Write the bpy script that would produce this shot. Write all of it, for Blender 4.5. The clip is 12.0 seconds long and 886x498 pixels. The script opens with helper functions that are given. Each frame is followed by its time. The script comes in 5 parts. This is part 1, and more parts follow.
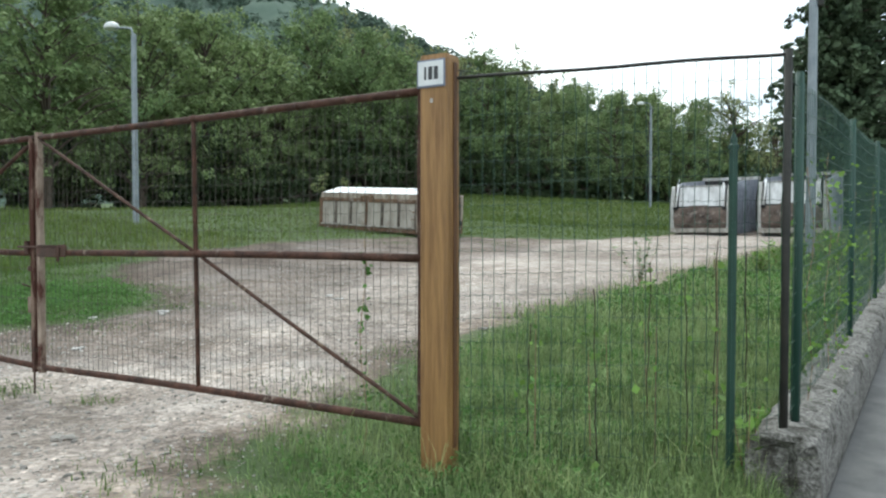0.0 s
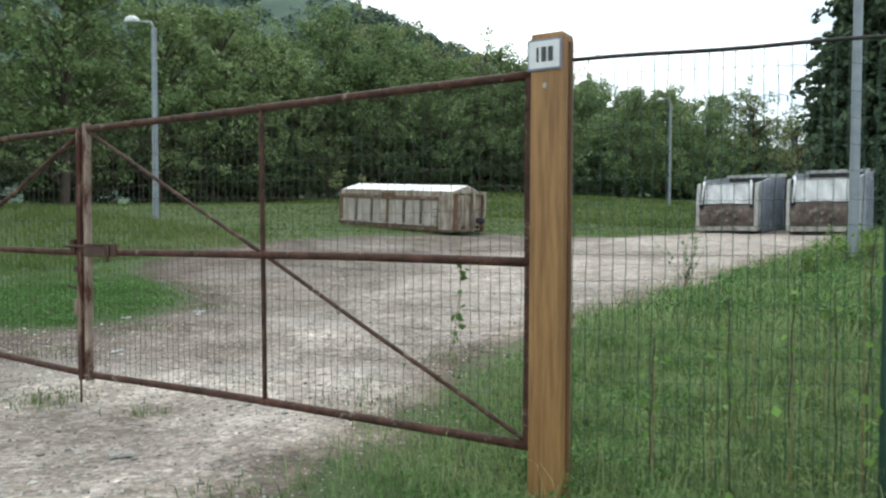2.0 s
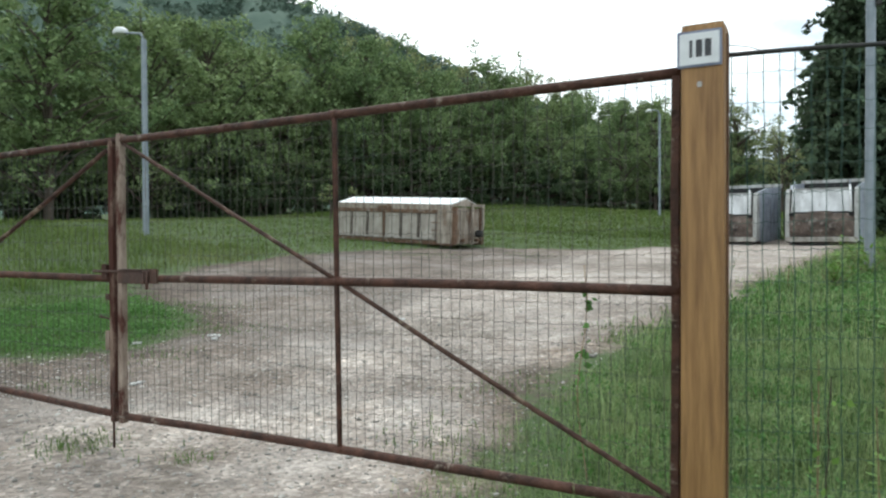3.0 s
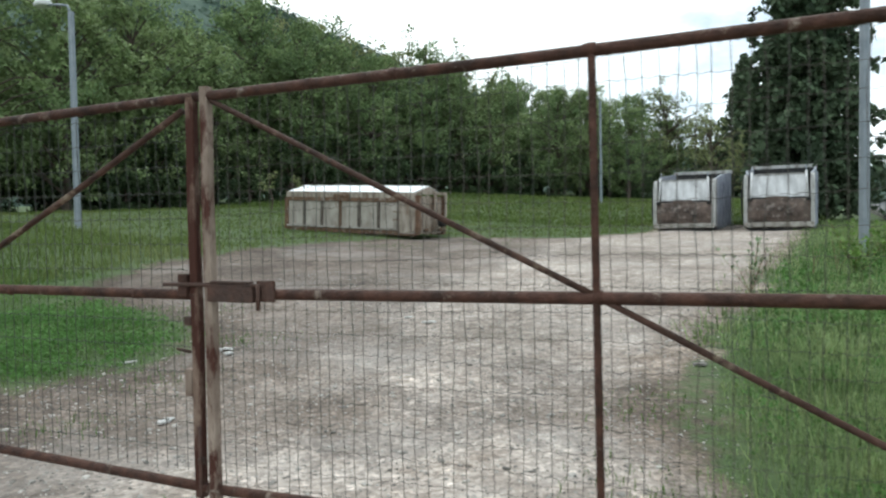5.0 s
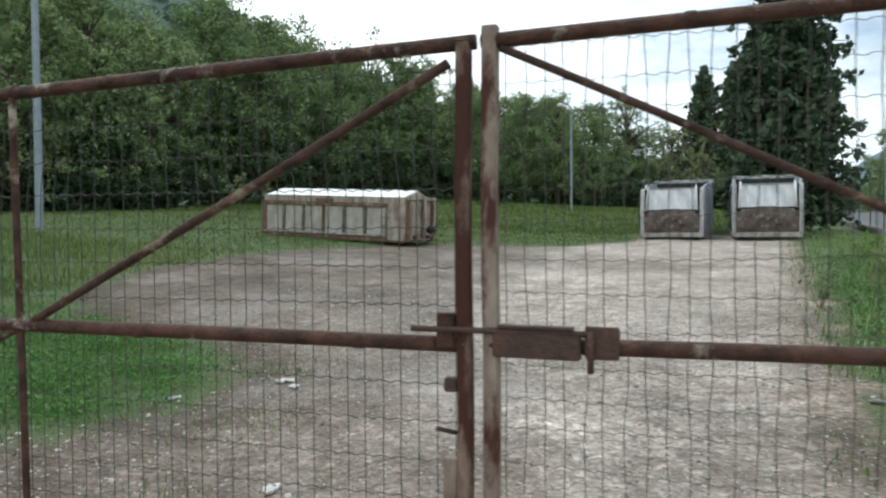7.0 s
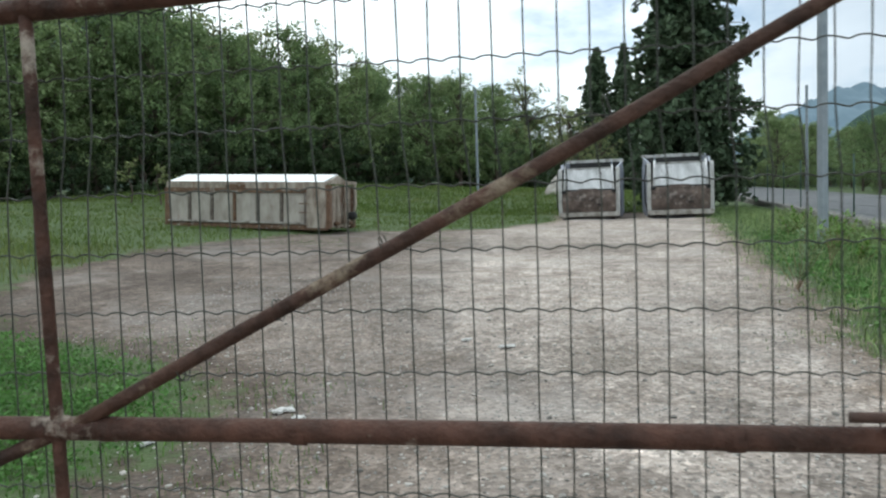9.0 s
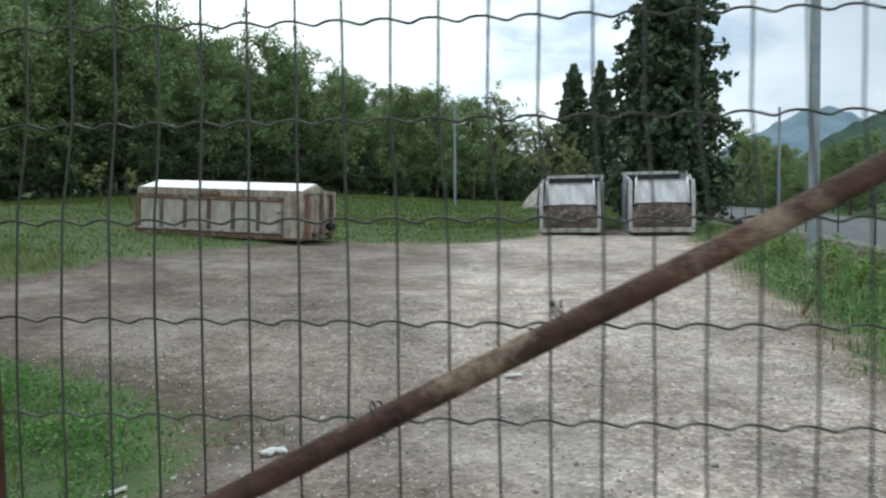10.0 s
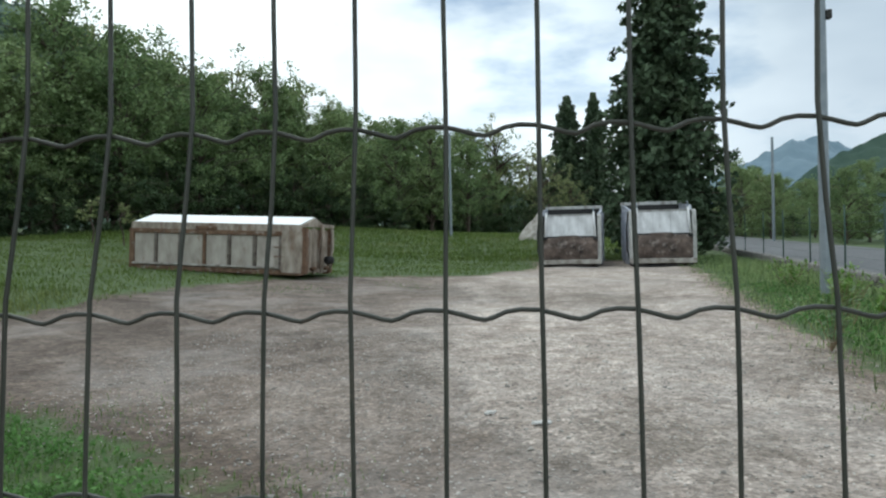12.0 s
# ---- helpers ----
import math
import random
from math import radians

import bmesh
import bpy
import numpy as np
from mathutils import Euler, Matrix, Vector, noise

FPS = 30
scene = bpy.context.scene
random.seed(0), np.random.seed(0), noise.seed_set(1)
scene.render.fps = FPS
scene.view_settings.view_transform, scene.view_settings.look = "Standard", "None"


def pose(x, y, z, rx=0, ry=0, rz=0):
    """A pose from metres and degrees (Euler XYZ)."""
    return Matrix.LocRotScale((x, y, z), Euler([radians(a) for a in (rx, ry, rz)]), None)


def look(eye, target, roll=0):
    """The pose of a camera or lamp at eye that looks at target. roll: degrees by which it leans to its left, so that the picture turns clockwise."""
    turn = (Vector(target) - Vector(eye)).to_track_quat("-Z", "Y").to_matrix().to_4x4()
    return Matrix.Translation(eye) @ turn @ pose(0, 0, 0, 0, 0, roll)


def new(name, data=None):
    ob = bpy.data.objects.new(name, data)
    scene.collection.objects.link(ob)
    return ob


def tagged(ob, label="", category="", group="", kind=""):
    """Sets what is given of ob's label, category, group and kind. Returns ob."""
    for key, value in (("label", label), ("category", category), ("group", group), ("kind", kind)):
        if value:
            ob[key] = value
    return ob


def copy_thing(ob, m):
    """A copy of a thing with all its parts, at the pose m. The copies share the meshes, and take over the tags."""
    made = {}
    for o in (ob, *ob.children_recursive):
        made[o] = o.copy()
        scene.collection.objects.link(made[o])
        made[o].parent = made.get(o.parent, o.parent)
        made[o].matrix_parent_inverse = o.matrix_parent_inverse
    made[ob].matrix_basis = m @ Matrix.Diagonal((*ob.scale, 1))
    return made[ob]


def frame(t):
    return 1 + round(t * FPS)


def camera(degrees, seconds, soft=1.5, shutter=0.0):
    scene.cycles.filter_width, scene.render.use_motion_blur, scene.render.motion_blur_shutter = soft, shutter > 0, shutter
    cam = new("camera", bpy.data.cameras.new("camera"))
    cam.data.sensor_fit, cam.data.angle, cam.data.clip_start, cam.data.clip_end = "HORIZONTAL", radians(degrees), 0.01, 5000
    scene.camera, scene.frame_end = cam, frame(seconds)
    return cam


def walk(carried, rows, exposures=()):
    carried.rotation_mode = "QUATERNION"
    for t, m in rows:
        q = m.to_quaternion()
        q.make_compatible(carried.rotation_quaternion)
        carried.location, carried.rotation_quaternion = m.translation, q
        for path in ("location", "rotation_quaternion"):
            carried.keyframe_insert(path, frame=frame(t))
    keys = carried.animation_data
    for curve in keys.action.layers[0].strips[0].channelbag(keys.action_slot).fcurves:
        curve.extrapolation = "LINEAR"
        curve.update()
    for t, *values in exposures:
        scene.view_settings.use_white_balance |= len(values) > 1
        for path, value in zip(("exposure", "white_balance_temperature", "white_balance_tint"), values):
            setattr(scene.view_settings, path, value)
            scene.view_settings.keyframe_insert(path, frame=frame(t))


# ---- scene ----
cam = camera(63.5, 12.0, soft=2.25, shutter=0.3)
PATH = [
    (0, (1.614, -2.755, 1.027), (0.619, -1.021, 0.967), 0.0),
    (0.5, (1.582, -2.752, 1.02), (0.587, -1.019, 0.957), -0.2),
    (1, (1.535, -2.811, 1.02), (0.56, -1.066, 0.965), 0.0),
    (1.5, (1.393, -2.786, 1.011), (0.384, -1.06, 0.94), 0.6),
    (2, (1.097, -2.661, 1.04), (0.078, -0.942, 0.971), 0.2),
    (2.5, (0.789, -2.581, 1.052), (-0.28, -0.891, 1.016), 2.0),
    (2.7, (0.646, -2.574, 1.063), (-0.386, -0.861, 1.031), 0.9),
    (4.3, (-0.557, -2.324, 1.12), (-1.402, -0.513, 1.032), 0.1),
    (4.5, (-0.721, -2.288, 1.108), (-1.561, -0.476, 0.992), 0.0),
    (5, (-1.118, -2.157, 1.111), (-1.904, -0.32, 1.043), -1.0),
    (5.5, (-1.467, -2.085, 1.118), (-2.24, -0.241, 1.064), 0.7),
    (6, (-1.831, -2.014, 1.144), (-2.542, -0.145, 1.083), -1.2),
    (6.5, (-2.176, -1.836, 1.146), (-2.88, 0.036, 1.092), -1.2),
    (7, (-2.535, -1.717, 1.147), (-3.193, 0.171, 1.094), -0.4),
    (7.2, (-2.68, -1.676, 1.159), (-3.296, 0.225, 1.076), -1.4),
    (8.8, (-3.515, -1.191, 1.204), (-3.905, 0.768, 1.109), -2.4),
    (9, (-3.588, -1.144, 1.216), (-3.962, 0.818, 1.109), -1.8),
    (9.5, (-3.708, -0.987, 1.233), (-4.066, 0.979, 1.171), -1.7),
    (10, (-3.903, -0.738, 1.256), (-4.199, 1.238, 1.18), -0.5),
    (10.5, (-4.092, -0.588, 1.267), (-4.29, 1.401, 1.193), -2.4),
    (11, (-4.161, -0.495, 1.283), (-4.394, 1.491, 1.245), -1.1),
    (11.5, (-4.156, -0.452, 1.289), (-4.403, 1.533, 1.292), -0.6),
    (12, (-4.151, -0.431, 1.291), (-4.427, 1.55, 1.303), -1.0),
]
EXPOSURE = [(0.0, 0.34, 6130, 1), (2.5, 0.22, 6150, 1), (5.5, 0.09, 6120, 1), (7.0, 0.03, 6080, 1), (9.0, 0.0, 6040, 1), (12.0, -0.15, 5980, 0)]
walk(cam, [(t, look(e, g, r)) for t, e, g, r in PATH], EXPOSURE)

# ---- sky and light ----
SUN_EL, SUN_AZ = radians(62), radians(325)
world = bpy.data.worlds.new("sky")
scene.world = world
world.use_nodes = True
wn, wl = world.node_tree.nodes, world.node_tree.links
wn.clear()
w_out = wn.new("ShaderNodeOutputWorld")
w_bg = wn.new("ShaderNodeBackground")
w_sky = wn.new("ShaderNodeTexSky")
w_sky.sky_type, w_sky.sun_disc = "NISHITA", False
w_sky.sun_elevation, w_sky.sun_rotation = SUN_EL, SUN_AZ
w_co = wn.new("ShaderNodeTexCoord")
w_map = wn.new("ShaderNodeMapping")
w_map.inputs["Scale"].default_value = (1.0, 1.0, 2.4)
w_map.inputs["Location"].default_value = (0.35, 0.2, 0.1)
w_noise = wn.new("ShaderNodeTexNoise")
w_noise.inputs["Scale"].default_value = 2.3
w_noise.inputs["Detail"].default_value = 7.0
w_noise.inputs["Roughness"].default_value = 0.52
w_ramp = wn.new("ShaderNodeValToRGB")
w_ramp.color_ramp.elements[0].position = 0.33
w_ramp.color_ramp.elements[1].position = 0.47
w_cl = wn.new("ShaderNodeTexNoise")
w_cl.inputs["Scale"].default_value = 1.6
w_cl.inputs["Detail"].default_value = 5.0
w_cramp = wn.new("ShaderNodeValToRGB")
w_cramp.color_ramp.elements[0].position = 0.35
w_cramp.color_ramp.elements[0].color = (5.6, 6.3, 7.2, 1)
w_cramp.color_ramp.elements[1].position = 0.56
w_cramp.color_ramp.elements[1].color = (13.5, 13.6, 13.8, 1)
w_mix = wn.new("ShaderNodeMix")
w_mix.data_type = "RGBA"
wl.new(w_co.outputs["Generated"], w_map.inputs["Vector"])
wl.new(w_map.outputs["Vector"], w_noise.inputs["Vector"])
wl.new(w_map.outputs["Vector"], w_cl.inputs["Vector"])
wl.new(w_noise.outputs["Fac"], w_ramp.inputs["Fac"])
wl.new(w_cl.outputs["Fac"], w_cramp.inputs["Fac"])
wl.new(w_ramp.outputs["Color"], w_mix.inputs["Factor"])
wl.new(w_sky.outputs["Color"], w_mix.inputs["A"])
w_dot = wn.new("ShaderNodeVectorMath")
w_dot.operation = "DOT_PRODUCT"
w_dot.inputs[1].default_value = (0.6, 0.8, 0.0)
wl.new(w_co.outputs["Generated"], w_dot.inputs[0])
w_side = wn.new("ShaderNodeMapRange")
w_side.interpolation_type = "SMOOTHERSTEP"
w_side.inputs["From Min"].default_value, w_side.inputs["From Max"].default_value = 0.8, 0.97
w_side.inputs["To Min"].default_value, w_side.inputs["To Max"].default_value = 0.0, 0.75
wl.new(w_dot.outputs["Value"], w_side.inputs["Value"])
w_heavy = wn.new("ShaderNodeMix")
w_heavy.data_type = "RGBA"
w_heavy.inputs["B"].default_value = (5.4, 5.9, 6.8, 1)
wl.new(w_side.outputs["Result"], w_heavy.inputs["Factor"])
wl.new(w_cramp.outputs["Color"], w_heavy.inputs["A"])
wl.new(w_heavy.outputs["Result"], w_mix.inputs["B"])
wl.new(w_mix.outputs["Result"], w_bg.inputs["Color"])
w_bg.inputs["Strength"].default_value = 0.11
wl.new(w_bg.outputs["Background"], w_out.inputs["Surface"])

sun_data = bpy.data.lights.new("sun", "SUN")
sun_data.energy, sun_data.angle, sun_data.color = 1.3, radians(25), (1.0, 0.95, 0.87)
sun = new("sun", sun_data)
sun.matrix_world = look((0, 0, 0), (-math.sin(SUN_AZ) * math.cos(SUN_EL), -math.cos(SUN_AZ) * math.cos(SUN_EL), -math.sin(SUN_EL)))


# ---- materials ----
def mat(name, c1, c2, scale=8.0, rough=0.8, metal=0.0, bump=0.3, bump_scale=None, c3=None, scale3=1.5, cut3=(0.52, 0.6), island=0.0, coord="Object", detail=6.0, thin=0.0, stretch=None, shine=0.5):
    m = bpy.data.materials.new(name)
    m.use_nodes = True
    n, l = m.node_tree.nodes, m.node_tree.links
    bsdf = n["Principled BSDF"]
    co = n.new("ShaderNodeTexCoord")
    if coord == "World":
        geo = n.new("ShaderNodeNewGeometry")
        vec = geo.outputs["Position"]
    else:
        vec = co.outputs[coord]
    if stretch:
        mp = n.new("ShaderNodeMapping")
        mp.inputs["Scale"].default_value = stretch
        l.new(vec, mp.inputs["Vector"])
        vec = mp.outputs["Vector"]
    tex = n.new("ShaderNodeTexNoise")
    tex.inputs["Scale"].default_value, tex.inputs["Detail"].default_value, tex.inputs["Roughness"].default_value = scale, detail, 0.65
    l.new(vec, tex.inputs["Vector"])
    ramp = n.new("ShaderNodeValToRGB")
    ramp.color_ramp.elements[0].position, ramp.color_ramp.elements[1].position = 0.32, 0.68
    ramp.color_ramp.elements[0].color, ramp.color_ramp.elements[1].color = (*c1, 1), (*c2, 1)
    l.new(tex.outputs["Fac"], ramp.inputs["Fac"])
    col = ramp.outputs["Color"]
    if c3:
        t3 = n.new("ShaderNodeTexNoise")
        t3.inputs["Scale"].default_value, t3.inputs["Detail"].default_value, t3.inputs["Roughness"].default_value = scale3, 8.0, 0.7
        l.new(vec, t3.inputs["Vector"])
        r3 = n.new("ShaderNodeValToRGB")
        r3.color_ramp.elements[0].position, r3.color_ramp.elements[1].position = cut3
        l.new(t3.outputs["Fac"], r3.inputs["Fac"])
        mx = n.new("ShaderNodeMix")
        mx.data_type = "RGBA"
        mx.inputs["B"].default_value = (*c3, 1)
        l.new(r3.outputs["Color"], mx.inputs["Factor"])
        l.new(col, mx.inputs["A"])
        col = mx.outputs["Result"]
    if island:
        g2 = n.new("ShaderNodeNewGeometry")
        ma = n.new("ShaderNodeMapRange")
        ma.inputs["To Min"].default_value, ma.inputs["To Max"].default_value = 1 - island, 1 + island
        l.new(g2.outputs["Random Per Island"], ma.inputs["Value"])
        vm = n.new("ShaderNodeVectorMath")
        vm.operation = "SCALE"
        l.new(col, vm.inputs[0])
        l.new(ma.outputs["Result"], vm.inputs["Scale"])
        col = vm.outputs["Vector"]
    l.new(col, bsdf.inputs["Base Color"])
    bsdf.inputs["Roughness"].default_value, bsdf.inputs["Metallic"].default_value = rough, metal
    bsdf.inputs["Specular IOR Level"].default_value = 0.2 if thin else shine
    if bump:
        tb = n.new("ShaderNodeTexNoise")
        tb.inputs["Scale"].default_value, tb.inputs["Detail"].default_value = bump_scale or scale * 4, 5.0
        l.new(vec, tb.inputs["Vector"])
        bp = n.new("ShaderNodeBump")
        bp.inputs["Strength"].default_value, bp.inputs["Distance"].default_value = bump, 0.02
        l.new(tb.outputs["Fac"], bp.inputs["Height"])
        l.new(bp.outputs["Normal"], bsdf.inputs["Normal"])
    if thin:
        out = n["Material Output"]
        tr = n.new("ShaderNodeBsdfTranslucent")
        l.new(col, tr.inputs["Color"])
        ms = n.new("ShaderNodeMixShader")
        ms.inputs["Fac"].default_value = thin
        l.new(bsdf.outputs["BSDF"], ms.inputs[1])
        l.new(tr.outputs["BSDF"], ms.inputs[2])
        l.new(ms.outputs["Shader"], out.inputs["Surface"])
    return m


RUST = mat("rusty_pipe", (0.027, 0.015, 0.011), (0.105, 0.05, 0.035), 11, 0.6, 0.0, 0.5, 60, (0.32, 0.27, 0.22), 7.5, (0.58, 0.68), shine=0.2)
RUST_BRACE = mat("dull_brown_brace", (0.028, 0.016, 0.012), (0.1, 0.053, 0.038), 12, 0.65, 0.0, 0.5, 60, (0.27, 0.215, 0.155), 8.0, (0.555, 0.68), shine=0.2)
RUST_PALE = mat("worn_stile_paint", (0.1, 0.062, 0.046), (0.36, 0.29, 0.235), 7, 0.8, 0.0, 0.35, 60, (0.07, 0.028, 0.02), 6, (0.5, 0.58), stretch=(1.5, 1.5, 0.5), shine=0.2)
RUST_STILE = mat("rusted_stile_paint", (0.075, 0.042, 0.03), (0.3, 0.22, 0.17), 7, 0.8, 0.0, 0.35, 60, (0.06, 0.024, 0.017), 5, (0.42, 0.52), stretch=(1.5, 1.5, 0.5), shine=0.2)
RUST_DARK = mat("dark_rusty_steel", (0.045, 0.028, 0.022), (0.1, 0.05, 0.035), 14, 0.7, 0.2, 0.4, 70)
WIRE_OLD = mat("weathered_wire", (0.045, 0.04, 0.033), (0.1, 0.082, 0.066), 20, 0.6, 0.0, 0.0, None, (0.03, 0.045, 0.036), 3.0, (0.5, 0.62))
WIRE = mat("coated_wire", (0.027, 0.03, 0.023), (0.05, 0.051, 0.04), 20, 0.5, 0.0, 0.0, None, (0.12, 0.085, 0.06), 3.5, (0.6, 0.68))
WIRE_GREEN = mat("green_coated_wire", (0.014, 0.05, 0.035), (0.03, 0.08, 0.055), 15, 0.45, 0.0, 0.0)
GREEN_POST = mat("green_painted_steel", (0.01, 0.042, 0.03), (0.018, 0.06, 0.042), 8, 0.5, 0.0, 0.1, 50, (0.05, 0.05, 0.03), 6, (0.64, 0.72))
DARK_POST = mat("dark_weathered_iron", (0.022, 0.024, 0.022), (0.05, 0.045, 0.04), 12, 0.65, 0.3, 0.2, 60)
TIMBER = mat("varnished_timber", (0.17, 0.083, 0.027), (0.37, 0.205, 0.074), 4.0, 0.55, 0.0, 0.3, 30, (0.11, 0.055, 0.025), 1.6, (0.56, 0.74), stretch=(9, 9, 0.6))
PLATE = mat("enamel_plate", (0.62, 0.63, 0.64), (0.72, 0.73, 0.74), 20, 0.35, 0, 0.0)
PLATE_RIM = mat("plate_border", (0.16, 0.18, 0.25), (0.22, 0.24, 0.32), 20, 0.4, 0, 0.0)
INK = mat("dark_print", (0.03, 0.03, 0.035), (0.05, 0.05, 0.055), 20, 0.5, 0, 0.0)
CONCRETE = mat("weathered_concrete", (0.04, 0.036, 0.031), (0.38, 0.365, 0.34), 52, 0.95, 0, 1.0, 80, (0.05, 0.045, 0.035), 5.0, (0.5, 0.64), coord="World")
PAVE = mat("grey_pavement", (0.1, 0.1, 0.1), (0.175, 0.173, 0.168), 5, 0.9, 0, 0.3, 120, (0.2, 0.2, 0.2), 0.8, (0.5, 0.7), coord="World")
ASPHALT = mat("asphalt", (0.08, 0.082, 0.088), (0.13, 0.132, 0.138), 3, 0.9, 0, 0.3, 150, (0.15, 0.15, 0.154), 0.3, (0.5, 0.7), coord="World")
GALV = mat("galvanised_steel", (0.2, 0.23, 0.26), (0.29, 0.32, 0.35), 4, 0.55, 0.3, 0.05, 30)
LAMP_WHITE = mat("lamp_housing", (0.6, 0.61, 0.61), (0.72, 0.72, 0.72), 6, 0.4, 0, 0.0)
SKIP_PAINT = mat("chipped_grey_paint", (0.17, 0.138, 0.108), (0.44, 0.39, 0.33), 3.6, 0.8, 0, 0.25, 25, (0.16, 0.09, 0.055), 2.6, (0.5, 0.68), stretch=(1.3, 1.3, 0.5), shine=0.25)
SKIP_PANEL = mat("pale_grey_panel_paint", (0.27, 0.24, 0.205), (0.46, 0.42, 0.375), 2.4, 0.75, 0, 0.2, 25, (0.2, 0.125, 0.08), 3.0, (0.6, 0.7), stretch=(1.3, 1.3, 0.6), shine=0.25)
SKIP_RUST = mat("rusted_skip_frame", (0.08, 0.044, 0.026), (0.21, 0.128, 0.08), 6, 0.85, 0, 0.35, 25, (0.36, 0.33, 0.3), 3.4, (0.56, 0.68))
TARP = mat("white_cover_sheet", (0.78, 0.8, 0.82), (0.86, 0.87, 0.88), 2, 0.5, 0, 0.08, 6)
PAPER = mat("soiled_paper", (0.42, 0.41, 0.39), (0.66, 0.65, 0.63), 30, 0.8, 0, 0.2, 60)
COMP_PAINT = mat("worn_white_paint", (0.27, 0.265, 0.25), (0.58, 0.58, 0.565), 4, 0.75, 0, 0.25, 20, (0.13, 0.1, 0.08), 3.4, (0.52, 0.68), stretch=(1.5, 1.5, 0.5), shine=0.3)
COMP_PANEL = mat("white_hopper_panel", (0.46, 0.46, 0.465), (0.78, 0.78, 0.79), 2.6, 0.5, 0, 0.1, 15, (0.3, 0.27, 0.25), 3.0, (0.58, 0.75), stretch=(1.4, 1.4, 0.5))
COMP_RUST = mat("filthy_rusted_hopper", (0.022, 0.016, 0.014), (0.2, 0.15, 0.125), 1.9, 0.85, 0, 0.4, 14, (0.3, 0.26, 0.235), 3.1, (0.54, 0.68))
# rubber black; on the compactors' far wall it is painted shade
BLACK = mat("black_rubber_and_shade", (0.012, 0.012, 0.012), (0.03, 0.03, 0.03), 8, 0.8, 0, 0.1)
STONE = mat("pale_stone", (0.21, 0.195, 0.175), (0.4, 0.375, 0.345), 12, 0.9, 0, 0.3, 40, island=0.55)
BARK = mat("bark", (0.05, 0.038, 0.028), (0.13, 0.1, 0.08), 5, 0.95, 0, 0.7, 14, stretch=(4, 4, 0.8))
GRASS = mat("grass_blade", (0.066, 0.132, 0.027), (0.122, 0.205, 0.048), 1.2, 0.6, 0, 0.0, None, (0.13, 0.155, 0.058), 0.7, (0.52, 0.72), island=0.4, coord="World", thin=0.35)
GRASS_PALE = mat("mixed_grass_blade", (0.096, 0.158, 0.05), (0.25, 0.33, 0.145), 1.6, 0.6, 0, 0.0, None, (0.26, 0.31, 0.13), 2.6, (0.52, 0.68), island=0.65, coord="World", thin=0.35)
MEADOW = mat("meadow_blade", (0.08, 0.128, 0.027), (0.138, 0.188, 0.048), 0.5, 0.6, 0, 0.0, None, (0.2, 0.225, 0.09), 0.35, (0.5, 0.7), island=0.25, coord="World", thin=0.4)
SEED = mat("seed_stem", (0.2, 0.27, 0.1), (0.34, 0.38, 0.18), 3, 0.7, 0, 0.0, island=0.4, coord="World", thin=0.3)
STRAW = mat("dry_stem", (0.2, 0.13, 0.08), (0.3, 0.22, 0.13), 9, 0.9, 0, 0.0)
WEED = mat("weed_leaf", (0.075, 0.17, 0.04), (0.14, 0.26, 0.075), 3, 0.6, 0, 0.0, island=0.3, thin=0.3)
WEED_GREY = mat("grey_green_leaf", (0.13, 0.2, 0.1), (0.22, 0.3, 0.16), 5, 0.6, 0, 0.0, island=0.3, thin=0.3)
VINE = mat("vine_leaf", (0.12, 0.23, 0.04), (0.2, 0.31, 0.08), 5, 0.55, 0, 0.0, island=0.3, thin=0.3)
LEAF_A = mat("broad_leaf", (0.115, 0.18, 0.075), (0.23, 0.3, 0.13), 0.5, 0.65, 0, 0.0, island=0.3, coord="World", thin=0.25)
LEAF_B = mat("olive_leaf", (0.142, 0.205, 0.083), (0.265, 0.33, 0.15), 0.5, 0.65, 0, 0.0, island=0.3, coord="World", thin=0.25)
LEAF_C = mat("pale_leaf", (0.17, 0.21, 0.085), (0.28, 0.3, 0.15), 0.5, 0.65, 0, 0.0, island=0.4, coord="World", thin=0.3)
# leaf colour darkened to stand for the shade beneath the crowns
LEAF_SHADED = mat("leaf_painted_shade", (0.04, 0.068, 0.033), (0.083, 0.118, 0.052), 0.5, 0.75, 0, 0.0, island=0.4, coord="World", thin=0.15)
COMP_SIDE = mat("faded_blue_grey_paint", (0.2, 0.215, 0.25), (0.38, 0.4, 0.46), 2.5, 0.7, 0, 0.2, 20, (0.16, 0.13, 0.11), 2.2, (0.57, 0.7))
LEAF_D = mat("dark_needle", (0.048, 0.078, 0.044), (0.103, 0.138, 0.078), 0.6, 0.75, 0, 0.0, island=0.45, coord="World", thin=0.1)
# bluish grey leaf tone paints haze over the distant woods
LEAF_HAZE = mat("far_leaf_painted_haze", (0.07, 0.11, 0.085), (0.115, 0.16, 0.12), 0.05, 0.8, 0, 0.0, island=0.3, coord="World", thin=0.15)
SLOPE = mat("far_wooded_slope", (0.035, 0.062, 0.052), (0.062, 0.095, 0.072), 0.03, 1.0, 0, 1.0, 0.1, coord="World", detail=9, shine=0.1)
# hillside green is shifted to blue as painted haze too
HILL = mat("wooded_hill_painted_haze", (0.05, 0.085, 0.068), (0.085, 0.125, 0.092), 0.05, 1.0, 0, 1.0, 0.12, coord="World", detail=9)
# pale blue base colour stands in for the haze before the far mountain
MOUNT_HAZE = mat("distant_mountain_painted_haze", (0.13, 0.19, 0.24), (0.17, 0.235, 0.28), 0.006, 1.0, 0, 0.0, coord="World")
DARK_GLASS = mat("dark_window_glass", (0.012, 0.014, 0.016), (0.02, 0.022, 0.025), 2, 0.1, 0, 0.0)
